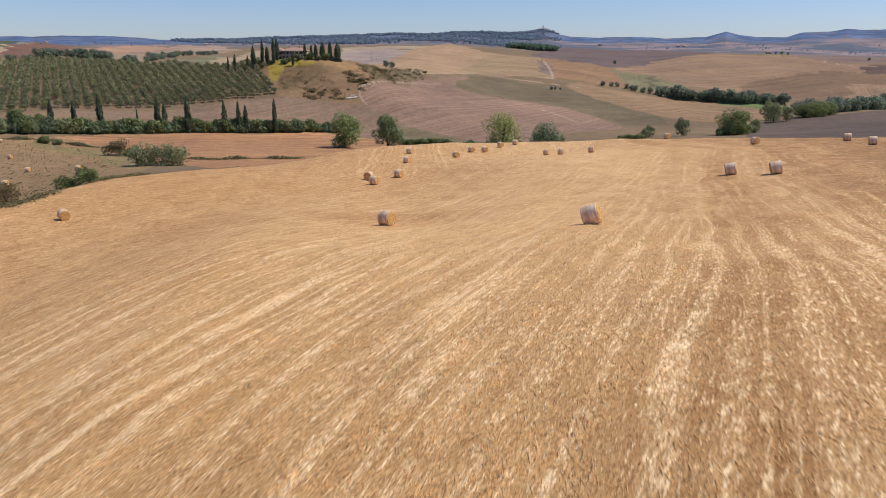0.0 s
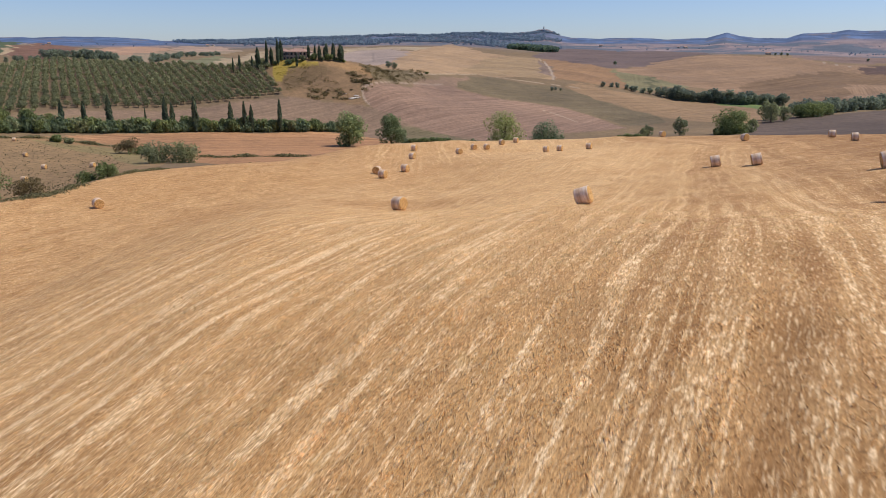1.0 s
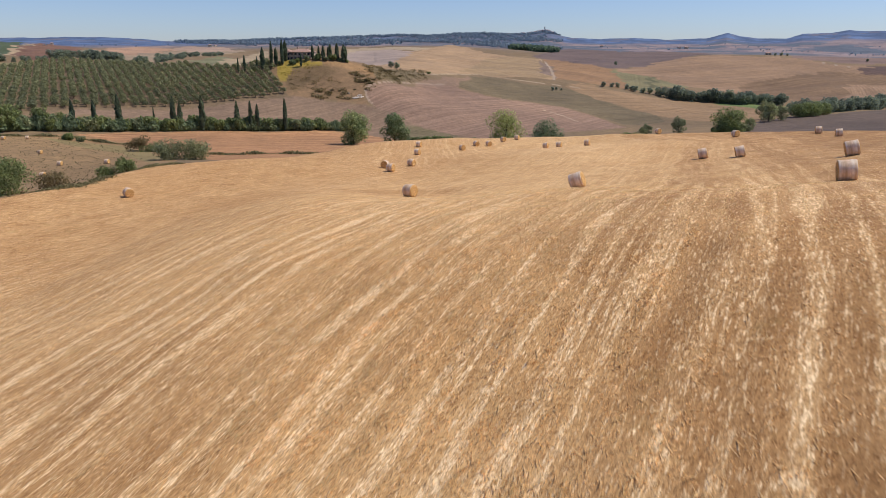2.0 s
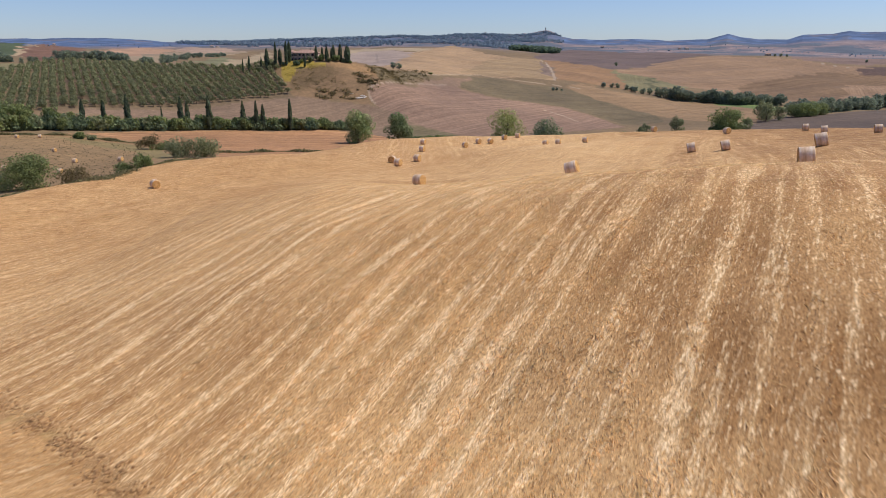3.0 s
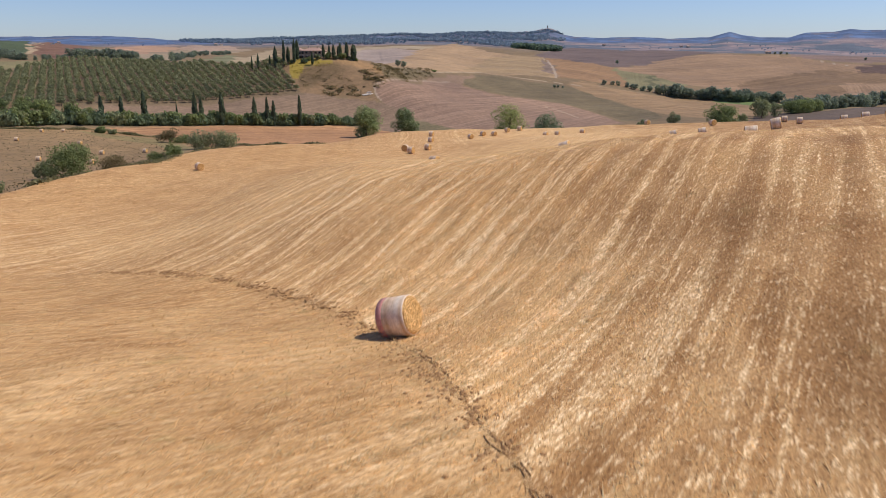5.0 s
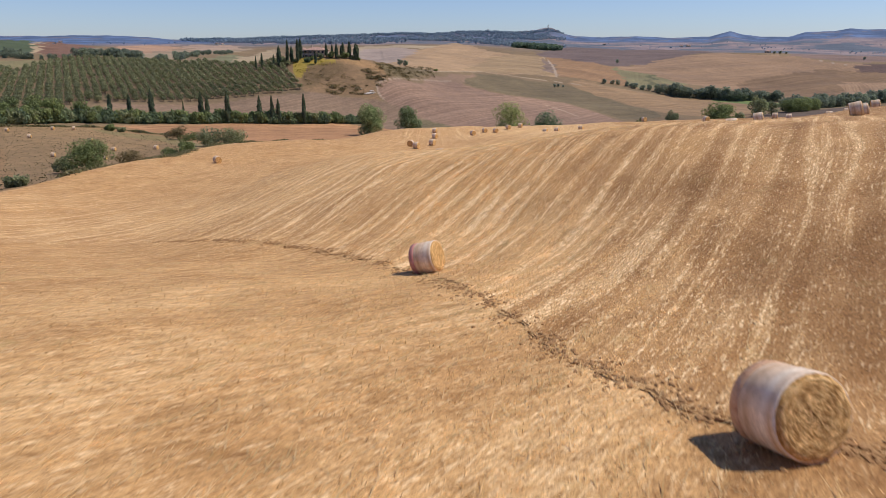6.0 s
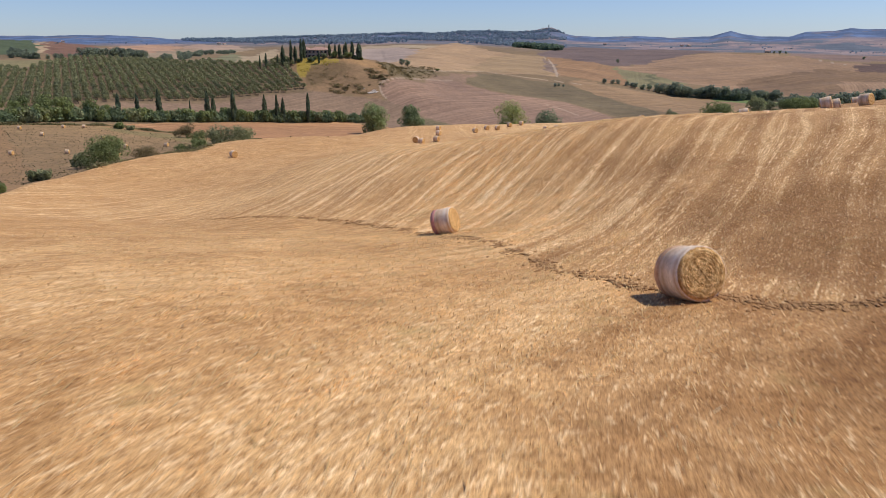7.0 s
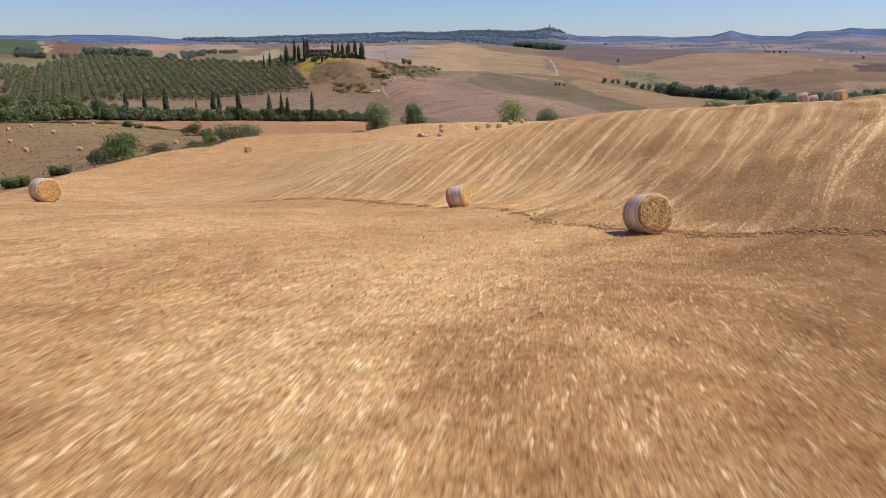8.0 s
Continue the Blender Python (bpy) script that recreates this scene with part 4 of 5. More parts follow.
tagged(pale, "grey-green willow in the valley", "tree", "trees in the valley")
for x, y, turn, size in ((140.9, 373.6, 0, 1.02), (124.6, 379.4, 50, 0.72), (118.0, 366.0, 90, 0.62), (188.0, 388.0, 130, 0.8), (239.0, 469.0, 130, 1.35), (251.0, 475.0, 20, 1.1), (246.0, 490.0, 60, 1.45)):
    copy_thing(pale, stand(x, y, turn, size))
discard(pale)

# bushes
green_bush, grey_bush, dark_bush, dry_bush = make_bush(21, HEDGE_GREEN), make_bush(22, GREY_GREEN), make_bush(23, DARK_GREEN), make_bush(25, DRY_SCRUB)
for b, words in ((green_bush, "dense leafy green bush in rough grass"), (grey_bush, "grey-green bush on the edge of the field"), (dark_bush, "dark green scrub bush in rough grass"), (dry_bush, "brown dry scrub bush on the slope")):
    tagged(b, words, "bush")
kinds = (grey_bush, green_bush, dark_bush, dry_bush)


def thicket(x, y, wide, tall, kind, group):
    """A clump of bushes about (x, y), spread along x, highest in its middle."""
    count = max(1, round(wide / 2.0))
    for k in range(count):
        u = (k + 0.5) / count * 2 - 1
        size = tall / 3.0 * (1 - 0.45 * u * u) * pick.uniform(0.85, 1.1)
        spot = stand(x + u * (wide / 2 - 1.2) + pick.uniform(-0.4, 0.4), y + pick.uniform(-1.5, 1.5), pick.uniform(0, 360), max(size, 0.8 * min(1, wide / 4)), pick.uniform(0.9, 1.1))
        tagged(copy_thing(kinds[kind], spot), group=group)


for x, y, wide, tall, kind in ((-148.3, 274.3, 6, 3.4, 1), (-142.8, 272.5, 5, 2.6, 0), (-88.0, 96.5, 6, 3.0, 0), (-85.0, 75.0, 7, 2.2, 1),
                               (4.0, 330.5, 26, 4.4, 1), (22.0, 334.0, 8, 3.2, 2), (-9.0, 336.0, 8, 3.0, 2), (31.5, 230.0, 9, 2.6, 2), (48.5, 238.0, 6, 2.6, 0), (110.0, 364.0, 16, 3.8, 1), (160.0, 360.0, 14, 4.4, 1), (178.0, 380.0, 14, 5.4, 0)):
    thicket(x, y, wide, tall, kind, "bushes at the field's edge")
# large bushes below the brow: x, y, width, height, leaves, their size, lumps
for k, (x, y, wide, tall, leaves, size, lumps, material, words) in enumerate((
        (-86.8, 125.0, 12.5, 6.9, 8500, 0.19, 34, HEDGE_GREEN, "large rounded green bush below the brow"),
        (-94.5, 127.5, 5.5, 3.6, 1800, 0.2, 14, GREY_GREEN, "low grey-green bush beside a larger one"),
        (-77, 126, 6.4, 3.4, 2200, 0.17, 18, DRY_SCRUB, "low brownish bush with dry twigs"),
        (-72.5, 139.5, 5, 1.9, 1400, 0.2, 14, HEDGE_GREEN, "low green bush at the field's edge"),
        (-68.5, 140, 5.5, 3.6, 1900, 0.2, 16, HEDGE_GREEN, "uneven green bush at the field's edge"),
        (-82, 205, 10.5, 6.2, 3200, 0.25, 24, GREY_GREEN, "grey willow scrub with soft uneven top"),
        (-74, 204, 10.5, 5.8, 3200, 0.25, 24, GREY_GREEN, "grey willow scrub with soft uneven top"),
        (-109.5, 249, 9.5, 5.6, 2200, 0.25, 18, DRY_SCRUB, "brownish scrub bush with thin crown"),
        (-103.5, 246, 8.5, 3.2, 1500, 0.25, 14, HEDGE_GREEN, "low green bush between two fields"))):
    clump = make_tree("bush", 210 + k, tall, wide, leaves, size, material, -0.04, lumps)
    clump.matrix_world = stand(x, y, 40 * k)
    tagged(clump, words, "bush", "bushes below the brow")
# rough weeds along the edge between the two lower fields and under the bushes
rng = np.random.RandomState(65)
EDGE = [(-205, 240), (-172, 276), (-150, 283), (-128, 272), (-110, 264), (-96, 250), (-84, 236), (-66, 226), (-40, 222)]
spot = np.array(list(along(EDGE, 0.035)))
spot = spot + rng.normal(scale=1.0, size=spot.shape) * (0.5 + 0.9 * np.abs(wobble(spot[:, 0], spot[:, 1], 25, 66)))[:, None]
angle = np.arange(-44.0, -14.0, 1.0)
out = np.interp(angle, BROW_B, BROW_R)
for _ in range(4):
    ex, ey = HUB[0] + out * np.sin(np.radians(angle)), HUB[1] + out * np.cos(np.radians(angle))
    out = np.interp(angle, BROW_B, BROW_R) * 1.06 + 3.0 * wobble(ex, ey, 40, 3)
BELOW = list(zip(ex.tolist(), ey.tolist()))
more = np.array(list(along(BELOW, 0.018)))
spot = np.concatenate([spot, more + rng.normal(scale=0.75, size=more.shape)])
tall = np.clip(1 + 0.8 * wobble(spot[:, 0], spot[:, 1], 18, 67), 0.3, 2.2)
tall[-len(more):] *= 0.45
weeds = leaf_quads(rng, [((0, 0, 0.3), (0.35, 0.35, 0.35))], len(spot), 0.30) * tall[:, None, None] + np.stack([spot[:, 0], spot[:, 1], height(spot[:, 0], spot[:, 1])], 1)[:, None, :]
tagged(new("verge_weeds", quads_mesh("verge_weeds", weeds, WEEDS)), "rough green and brown weeds along the field edges", "weeds", kind="stuff")
# the hedge along the road
HEDGE = [(-215, 232), (-195, 258), (-178, 292), (-160, 310), (-141, 327), (-120, 341), (-97, 354), (-72, 367), (-50, 376), (-38, 381)]


for k, (x, y) in enumerate(along(HEDGE, 2.2)):
    size = pick.uniform(1.75, 2.4) * (0.8 if x > -60 else 1.0)
    hedge = copy_thing(kinds[pick.choice((1, 1, 2, 2, 0))], stand(x + pick.uniform(-1, 1), y + pick.uniform(-1.5, 1.5), pick.uniform(0, 360), size, pick.uniform(0.95, 1.25)))
    tagged(hedge, "overgrown green hedge shrub beside the road", "shrub", "hedge along the road")
hedge_tree = make_tree("hedge_tree", 24, 10.0, 9.0, 1500, 0.4, HEDGE_GREEN, 0.05, 16)
tagged(hedge_tree, "bushy green tree in the roadside hedge", "tree", "trees in the hedge")
for x, y, size in ((-186, 282, 1.0), (-180, 288, 1.15), (-193, 272, 0.9), (-172, 300, 1.0), (-200, 262, 0.8), (-207, 250, 0.85), (-166, 296, 0.6), (-201, 292, 0.95), (-194, 300, 1.05), (-187, 306, 0.9), (-180, 312, 0.8), (-209, 284, 1.0), (-173, 318, 0.65)):
    copy_thing(hedge_tree, stand(x, y, pick.uniform(0, 360), size))
discard(hedge_tree)

# cypresses along the road: x, y, height
slim, broad = make_cypress(31, 12, 2.1), make_cypress(32, 12, 2.7)
for c in (slim, broad):
    tagged(c, "tall slim dark cypress beside the road", "cypress tree", "cypresses along the road")
for i, (x, y, tall) in enumerate(((-164.8, 309, 13.1), (-157.1, 314, 13.2), (-148.3, 320, 16.0), (-135.2, 329, 11.2), (-127.1, 333, 15.8), (-124.3, 334.5, 13.6), (-114.4, 338, 16.8), (-99.3, 347, 14.4),
                                  (-92.9, 349, 15.2), (-89.6, 350, 13.4), (-76.3, 356, 16.6))):
    size = tall / 12
    copy_thing((broad, slim)[i in (3, 10, 8)], stand(x, y + 4.5, 70 * i, size * (0.55 if i == 3 else 0.86), 1 / (0.55 if i == 3 else 0.86)))
# those round the villa on its knoll: bearing and distance from the hub, height, breadth
for i, (b, r, tall, wide) in enumerate(((-15.1, 505, 11, 0.55), (-14.6, 505, 12, 0.6), (-13.65, 503, 10, 0.55), (-13.2, 500, 16, 1.0), (-12.5, 500, 19.4, 0.95), (-12.15, 503, 12.5, 0.9), (-11.65, 500, 18.6, 1.05), (-11.4, 506, 16, 1.0), (-10.2, 492, 9.5, 0.8),
                                       (-9.25, 500, 10.5, 0.75), (-8.75, 503, 9.5, 0.7), (-8.4, 497, 11.0, 0.8), (-8.0, 500, 9.0, 0.8), (-7.85, 503, 11.2, 0.9), (-7.3, 500, 13.4, 1.2), (-6.75, 500, 13.0, 1.25), (-6.6, 504, 11.5, 1.0))):
    x, y = HUB[0] + r * math.sin(radians(b)), HUB[1] + r * math.cos(radians(b))
    size = wide
    tagged(copy_thing((slim, broad)[i % 2], stand(x, y, 50 * i, size * 1.25, 0.88 * tall / 15 / size)), "tall dark cypress on the knoll beside the villa", group="cypresses round the villa")
discard(slim, broad)
# rounded garden trees and scrub on the knoll
for b, r, size, kind in ((-10.9, 498, 1.30, 2), (-10.5, 500, 1.16, 1), (-9.7, 499, 1.30, 0), (-8.9, 498, 1.59, 1), (-8.2, 497, 1.30, 0), (-7.7, 499, 1.74, 1), (-7.1, 500, 1.0, 2), (-6.5, 502, 0.9, 1), (-11.9, 502, 0.9, 2), (-12.9, 504, 0.9, 1),
                         (-13.8, 500, 1.0, 1), (-5.9, 478, 0.56, 3), (-5.3, 472, 1.12, 3), (-4.9, 474, 1.28, 3), (-4.6, 470, 1.04, 3), (-4.4, 478, 0.96, 3), (-5.6, 485, 0.64, 3), (-8.8, 452, 0.64, 3), (-8.1, 455, 0.72, 3), (-7.4, 452, 0.64, 3),
                         (-6.9, 458, 0.80, 3), (-7.8, 462, 0.64, 3), (-3.9, 512, 0.80, 3), (-3.5, 520, 1.12, 3), (-3.0, 530, 1.04, 3), (-2.6, 538, 0.72, 3), (-2.2, 520, 0.96, 3), (-1.4, 548, 0.72, 3), (-0.7, 580, 0.80, 3), (0.2, 600, 1.1, 1),
                         (-2.5, 505, 0.80, 3), (-9.3, 470, 0.48, 3), (-6.0, 462, 0.56, 3)):
    x, y = HUB[0] + r * math.sin(radians(b)), HUB[1] + r * math.cos(radians(b))
    tagged(copy_thing(kinds[kind], stand(x, y, pick.uniform(0, 360), size, pick.uniform(0.4, 0.65) * (1.9 if b < -6.2 and r > 486 else 1.0))), "low scrub bush on the dry knoll", group="scrub on the knoll")

# low dry scrub that covers the knoll in patches, and the broom in flower
rng = np.random.RandomState(68)


def cover(outline, count, clump_seed, size, low, high):
    box_x, box_y = [p for p, _ in outline], [q for _, q in outline]
    x, y = rng.uniform(min(box_x) - 2, max(box_x) + 2, count), rng.uniform(min(box_y) - 4, max(box_y) + 4, count)
    lump = wobble(x, y, 11, clump_seed) + 0.6 * wobble(x, y, 4, clump_seed + 1)
    keep = inside(x + 1.5 * wobble(x, y, 9, 69), y + 3.0 * wobble(x, y, 12, 70), outline) & (lump > rng.uniform(-0.5, 0.5, count))
    x, y, lump = x[keep], y[keep], lump[keep]
    tall = (low + (high - low) * np.clip(lump, 0, 1))[:, None, None]
    return leaf_quads(rng, [((0, 0, 0.5), (0.6, 0.6, 0.6))], len(x), size) * tall + np.stack([x, y, height(x, y)], 1)[:, None, :]


for outline, count in zip(SCRUB[:5], (7000, 7000, 9000, 5000, 9000)):
    tagged(new("knoll_scrub", quads_mesh("knoll_scrub", cover(outline, count, 75, 0.42, 0.5, 1.5 if outline is not SCRUB[4] else 0.7), DRY_SCRUB)), "low brown scrub spread over the dry knoll", "scrub", kind="stuff")
tagged(new("broom_blossom", quads_mesh("broom_blossom", cover(SCRUB[5], 3600, 77, 0.42, 0.5, 1.0), BROOM)), "yellow broom in flower on the knoll", "broom", kind="stuff")

# pale rocks at the foot of the knoll
ROCK = plain_material("pale_rock", (0.50, 0.42, 0.34), (0.74, 0.65, 0.55), 0.8, 0.9, 0.1)
for k, ((x, y), size) in enumerate(zip([(-45.5, 448.6), (-44.4, 451.9), (-47.2, 447.6), (-42.8, 449.7), (-52.5, 454.5)], (1.7, 1.3, 1.4, 1.0, 0.8))):
    turn = random.Random(120 + k)
    bm = bmesh.new()
    bmesh.ops.create_icosphere(bm, subdivisions=3, radius=1)
    for v in bm.verts:
        v.co *= 1 + 0.5 * noise.noise(v.co * 1.7 + Vector((9 * k, 0, 0))) + 0.25 * noise.noise(v.co * 4)
        v.co.x, v.co.y, v.co.z = v.co.x * size * 1.5, v.co.y * size, v.co.z * size * 0.34
    rock = new("rock", shape("rock", bm, ROCK, False))
    rock.matrix_world = stand(x, y, turn.uniform(0, 360))
    tagged(rock, "pale weathered rock at the foot of the knoll", "rock", "rocks under the knoll")

# woods
wood_tree, wood_tree_b = make_tree("wood_tree", 41, 14, 13, 560, 0.95, WOOD_GREEN, -0.08, 18), make_tree("wood_tree", 42, 12, 14, 560, 0.95, WOOD_GREEN, -0.08, 18)
for w in (wood_tree, wood_tree_b):
    tagged(w, "dark green tree in a strip of wood", "tree", "trees of the wood strip")
STRIP = [(274, 802), (291, 789), (311, 788), (332, 790), (352, 772), (370, 783), (384, 778), (404, 771)]
NEAR_STRIP = [(288, 530), (300, 528), (334, 565), (350, 568), (384, 591), (439, 660), (480, 690)]
SMALL = [(209, 808), (221, 817), (235, 815), (241, 805), (257, 807), (271, 810)]
BAND = [(-234, 566), (-228, 600), (-268, 730), (-300, 865), (-323, 1022), (-360, 1266)]
HUMP = [(-302, 578), (-300, 610), (-292, 640), (-287, 655), (-284, 630), (-272, 606)]
EDGE_WOOD = [(-372, 596), (-344, 551), (-327, 547), (-313, 549), (-300, 560)]
for line, gap, low, high in ((STRIP, 3.6, 0.8, 1.2), (NEAR_STRIP, 4.2, 0.6, 1.0), (SMALL, 9.0, 0.42, 0.6)):
    for x, y in along(line, gap):
        copy_thing(pick.choice((wood_tree, wood_tree_b)), stand(x + pick.uniform(-4, 4), y + pick.uniform(-5, 5), pick.uniform(0, 360), pick.uniform(low, high), pick.uniform(0.85, 1.1)))
for line, gap, spread, low, high in ((BAND, 11.0, 5, 0.38, 0.6), (HUMP, 3.2, 12, 0.45, 0.75), (EDGE_WOOD, 3.2, 7, 0.3, 0.5)):
    for x, y in along(line, gap):
        tree = copy_thing(pick.choice((wood_tree, wood_tree_b)), stand(x + pick.uniform(-spread, spread), y + pick.uniform(-spread, spread), pick.uniform(0, 360), pick.uniform(low, high), pick.uniform(0.75, 0.95)))
        tagged(tree, "dark green tree behind the olive orchard", group="trees behind the orchard")
for b, r, size in ((-2.9, 570, 0.42), (-2.4, 575, 0.40), (15.2, 1330, 0.55), (10.4, 690, 0.28), (10.7, 700, 0.24), (11.1, 705, 0.2), (26.6, 1480, 0.4), (27.0, 1485, 0.5), (27.4, 1480, 0.4), (32.5, 1400, 0.4)):
    x, y = HUB[0] + r * math.sin(radians(b)), HUB[1] + r * math.cos(radians(b))
    tagged(copy_thing(wood_tree, stand(x, y, pick.uniform(0, 360), size)), "lone dark tree on a bare hillside", group="lone trees")
discard(wood_tree, wood_tree_b, green_bush, grey_bush, dark_bush, dry_bush)

# the olive orchard, in rows that run up the slope
ORCHARD = [(-321, 472), (-290, 457), (-299, 494), (-295, 506), (-304, 526), (-294, 566), (-241, 567), (-204, 533), (-186, 541), (-152, 507), (-130, 501), (-118, 517), (-105, 477), (-97, 459), (-90, 442), (-112, 421), (-133, 405), (-151, 389), (-170, 385), (-193, 367), (-200, 349), (-219, 304)]
olive = new("olive_tree")
rng = np.random.RandomState(51)
part("trunk", trunk_mesh(rng, 3.6, 0.17, 4, 2.6), BARK, olive)
olive_blobs = [((1.15 * math.cos(a), 1.15 * math.sin(a), 2.5 + 0.4 * math.sin(2 * a)), (0.95, 0.95, 0.85)) for a in (0.2, 1.4, 2.7, 3.9, 5.1)] + [((0, 0, 3.2), (1.2, 1.2, 0.85))]
part("crown", quads_mesh("crown", leaf_quads(rng, olive_blobs, 260, 0.36), OLIVE), None, olive)
tagged(olive, "grey-green olive tree in a hillside orchard row", "olive tree", "olive trees of the orchard")
lean = radians(-26.5)
spots = []
for i in range(-90, 90):
    for j in range(0, 130):
        p, q = i * 5.0 + pick.uniform(-0.4, 0.4), 280 + j * 5.6 + pick.uniform(-0.4, 0.4)
        x, y = p * math.cos(lean) + q * math.sin(lean), -p * math.sin(lean) + q * math.cos(lean)
        spots.append((x, y))
spots = np.array(spots)
spots = spots[inside(spots[:, 0], spots[:, 1], ORCHARD)]
spots = spots[np.argsort(np.hypot(spots[:, 0] - HUB[0], spots[:, 1] - HUB[1]))]
spots = spots + np.random.RandomState(53).uniform(-0.35, 0.35, spots.shape)
spots = spots[np.random.RandomState(52).rand(len(spots)) > 0.05]
for x, y in spots[:290]:
    copy_thing(olive, stand(x, y, pick.uniform(0, 360), pick.uniform(0.95, 1.2), pick.uniform(0.75, 0.95)))
discard(olive)
base = [leaf_quads(np.random.RandomState(60 + k), olive_blobs, 120, 0.50) for k in range(4)]
rest_z = height(spots[290:, 0], spots[290:, 1])
cloud = []
for k, ((x, y), z) in enumerate(zip(spots[290:], rest_z)):
    a, s = pick.uniform(0, 6.28), pick.uniform(0.88, 1.15)
    turn = np.array([[math.cos(a), -math.sin(a), 0], [math.sin(a), math.cos(a), 0], [0, 0, 1]]) * s
    cloud.append(base[k % 4] @ turn.T + (x, y, z - 0.5))
tagged(new("olive_orchard", quads_mesh("olive_orchard", np.concatenate(cloud), OLIVE)), "upper rows of grey-green olive trees on the hillside", "olive trees", kind="stuff")

# dry tufts left standing on the lower field
rng = np.random.RandomState(64)
tx, ty = rng.uniform(-190, -60, 9000), rng.uniform(90, 285, 9000)
low = inside(tx, ty, [(-60, 110), (-66, 125), (-95, 215), (-125, 262), (-152, 280), (-190, 258), (-165, 150), (-95, 70)])
tx, ty = tx[low], ty[low]
tuft = leaf_quads(rng, [((0, 0, 0.15), (0.3, 0.3, 0.2))], len(tx), 0.22) + np.stack([tx, ty, height(tx, ty)], 1)[:, None, :]
tagged(new("dry_tufts", quads_mesh("dry_tufts", tuft, leaf_material("dry_weeds", (0.10, 0.085, 0.045), (0.24, 0.19, 0.10)))), "brown dry weed tufts on the lower field", "weeds", kind="stuff")

# woods on the last ridges, with haze put into their leaf colour
rng = np.random.RandomState(71)
b, r = rng.uniform(-40, 44, 18000), SKY_R - 2000 * rng.uniform(0, 1, 18000) ** 1.3
x, y = HUB[0] + r * np.sin(np.radians(b)), HUB[1] + r * np.cos(np.radians(b))
wooded = wobble(x, y, 420, 21) + 0.5 * wobble(x, y, 150, 22) + (0.9 - 1.2 * step(b, 8, 13) - 1.6 * step(-b, 17, 21)) * step(r, 2900, 3500) - 0.25 - 0.45 * step(b, 8, 13) - 0.45 * step(-b, 17, 21)
keep = (rng.uniform(0, 1, len(b)) < np.where(b > 10, 0.45, np.where(b < -19, 0.3, 1.0))) & (wooded > rng.uniform(-0.15, 0.6, len(b))) & ((np.abs(b + 4) < 15) | (r < 3300))
x, y, b, r = x[keep], y[keep], b[keep], r[keep]
z = height(x, y)
ridge_b = -19.3 + 30.5 * rng.beta(1.4, 1.5, 700)
rx, ry = HUB[0] + (SKY_R - 8) * np.sin(np.radians(ridge_b)), HUB[1] + (SKY_R - 8) * np.cos(np.radians(ridge_b))
x, y = np.append(x, rx), np.append(y, ry)
z = np.append(z, height(rx, ry))
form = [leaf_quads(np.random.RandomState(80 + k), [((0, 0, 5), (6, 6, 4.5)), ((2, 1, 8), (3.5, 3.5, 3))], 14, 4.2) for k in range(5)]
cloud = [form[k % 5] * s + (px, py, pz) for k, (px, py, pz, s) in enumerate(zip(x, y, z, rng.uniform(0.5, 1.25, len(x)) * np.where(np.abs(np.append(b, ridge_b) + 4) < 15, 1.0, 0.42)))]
tagged(new("distant_wood", quads_mesh("distant_wood", np.concatenate(cloud), HAZED_WOOD)), "hazy blue-green woods on the distant ridges", "woods", kind="stuff")
# a dark copse on the far ploughland
rng = np.random.RandomState(72)
b, r = rng.uniform(6.9, 10.6, 300), rng.uniform(1950, 2200, 300)
x, y = HUB[0] + r * np.sin(np.radians(b)), HUB[1] + r * np.cos(np.radians(b))
cloud = [form[k % 5] * s + (px, py, pz) for k, (px, py, pz, s) in enumerate(zip(x, y, height(x, y), rng.uniform(0.8, 1.4, len(x))))]
tagged(new("far_copse", quads_mesh("far_copse", np.concatenate(cloud), leaf_material("copse_leaves", (0.10, 0.15, 0.10), (0.20, 0.26, 0.17)))), "dark green copse on the far ploughland", "woods", kind="stuff")

# ---- houses ----
ROOF = plain_material("terracotta_tiles", (0.34, 0.20, 0.145), (0.50, 0.32, 0.25), 1.5)
BRICK = plain_material("rosy_brick", (0.36, 0.265, 0.20), (0.48, 0.37, 0.29), 0.8)
PLASTER = plain_material("pale_plaster", (0.50, 0.43, 0.34), (0.66, 0.58, 0.47), 0.7)
FRAME = plain_material("window_surround", (0.45, 0.38, 0.30), (0.58, 0.50, 0.42), 2.0)
SHUTTER = plain_material("brown_shutter", (0.06, 0.035, 0.025), (0.12, 0.08, 0.055), 2.0)
glass = Nodes("window_glass", 0.08)
glass.shader.inputs["Specular IOR Level"].default_value = 0.6
GLASS = glass.finish((0.03, 0.035, 0.04))


def hip_roof(bm, w, d, z, rise, over=0.5, thick=0.25):
    hw, hd, ridge = w / 2 + over, d / 2 + over, max(w - d, 0) / 2
    low = [bm.verts.new((sx * hw, sy * hd, z - thick * 0.4)) for sx, sy in ((-1, -1), (1, -1), (1, 1), (-1, 1))]
    eave = [bm.verts.new((sx * hw, sy * hd, z + thick * 0.6)) for sx, sy in ((-1, -1), (1, -1), (1, 1), (-1, 1))]
    a, b = bm.verts.new((-ridge, 0, z + rise)), bm.verts.new((ridge, 0, z + rise))
    bm.faces.new(low[::-1])
    for i in range(4):
        j = (i + 1) % 4
        bm.faces.new((low[i], low[j], eave[j], eave[i]))
    bm.faces.new((eave[0], eave[1], b, a))
    bm.faces.new((eave[1], eave[2], b))
    bm.faces.new((eave[2], eave[3], a, b))
    bm.faces.new((eave[3], eave[0], a))


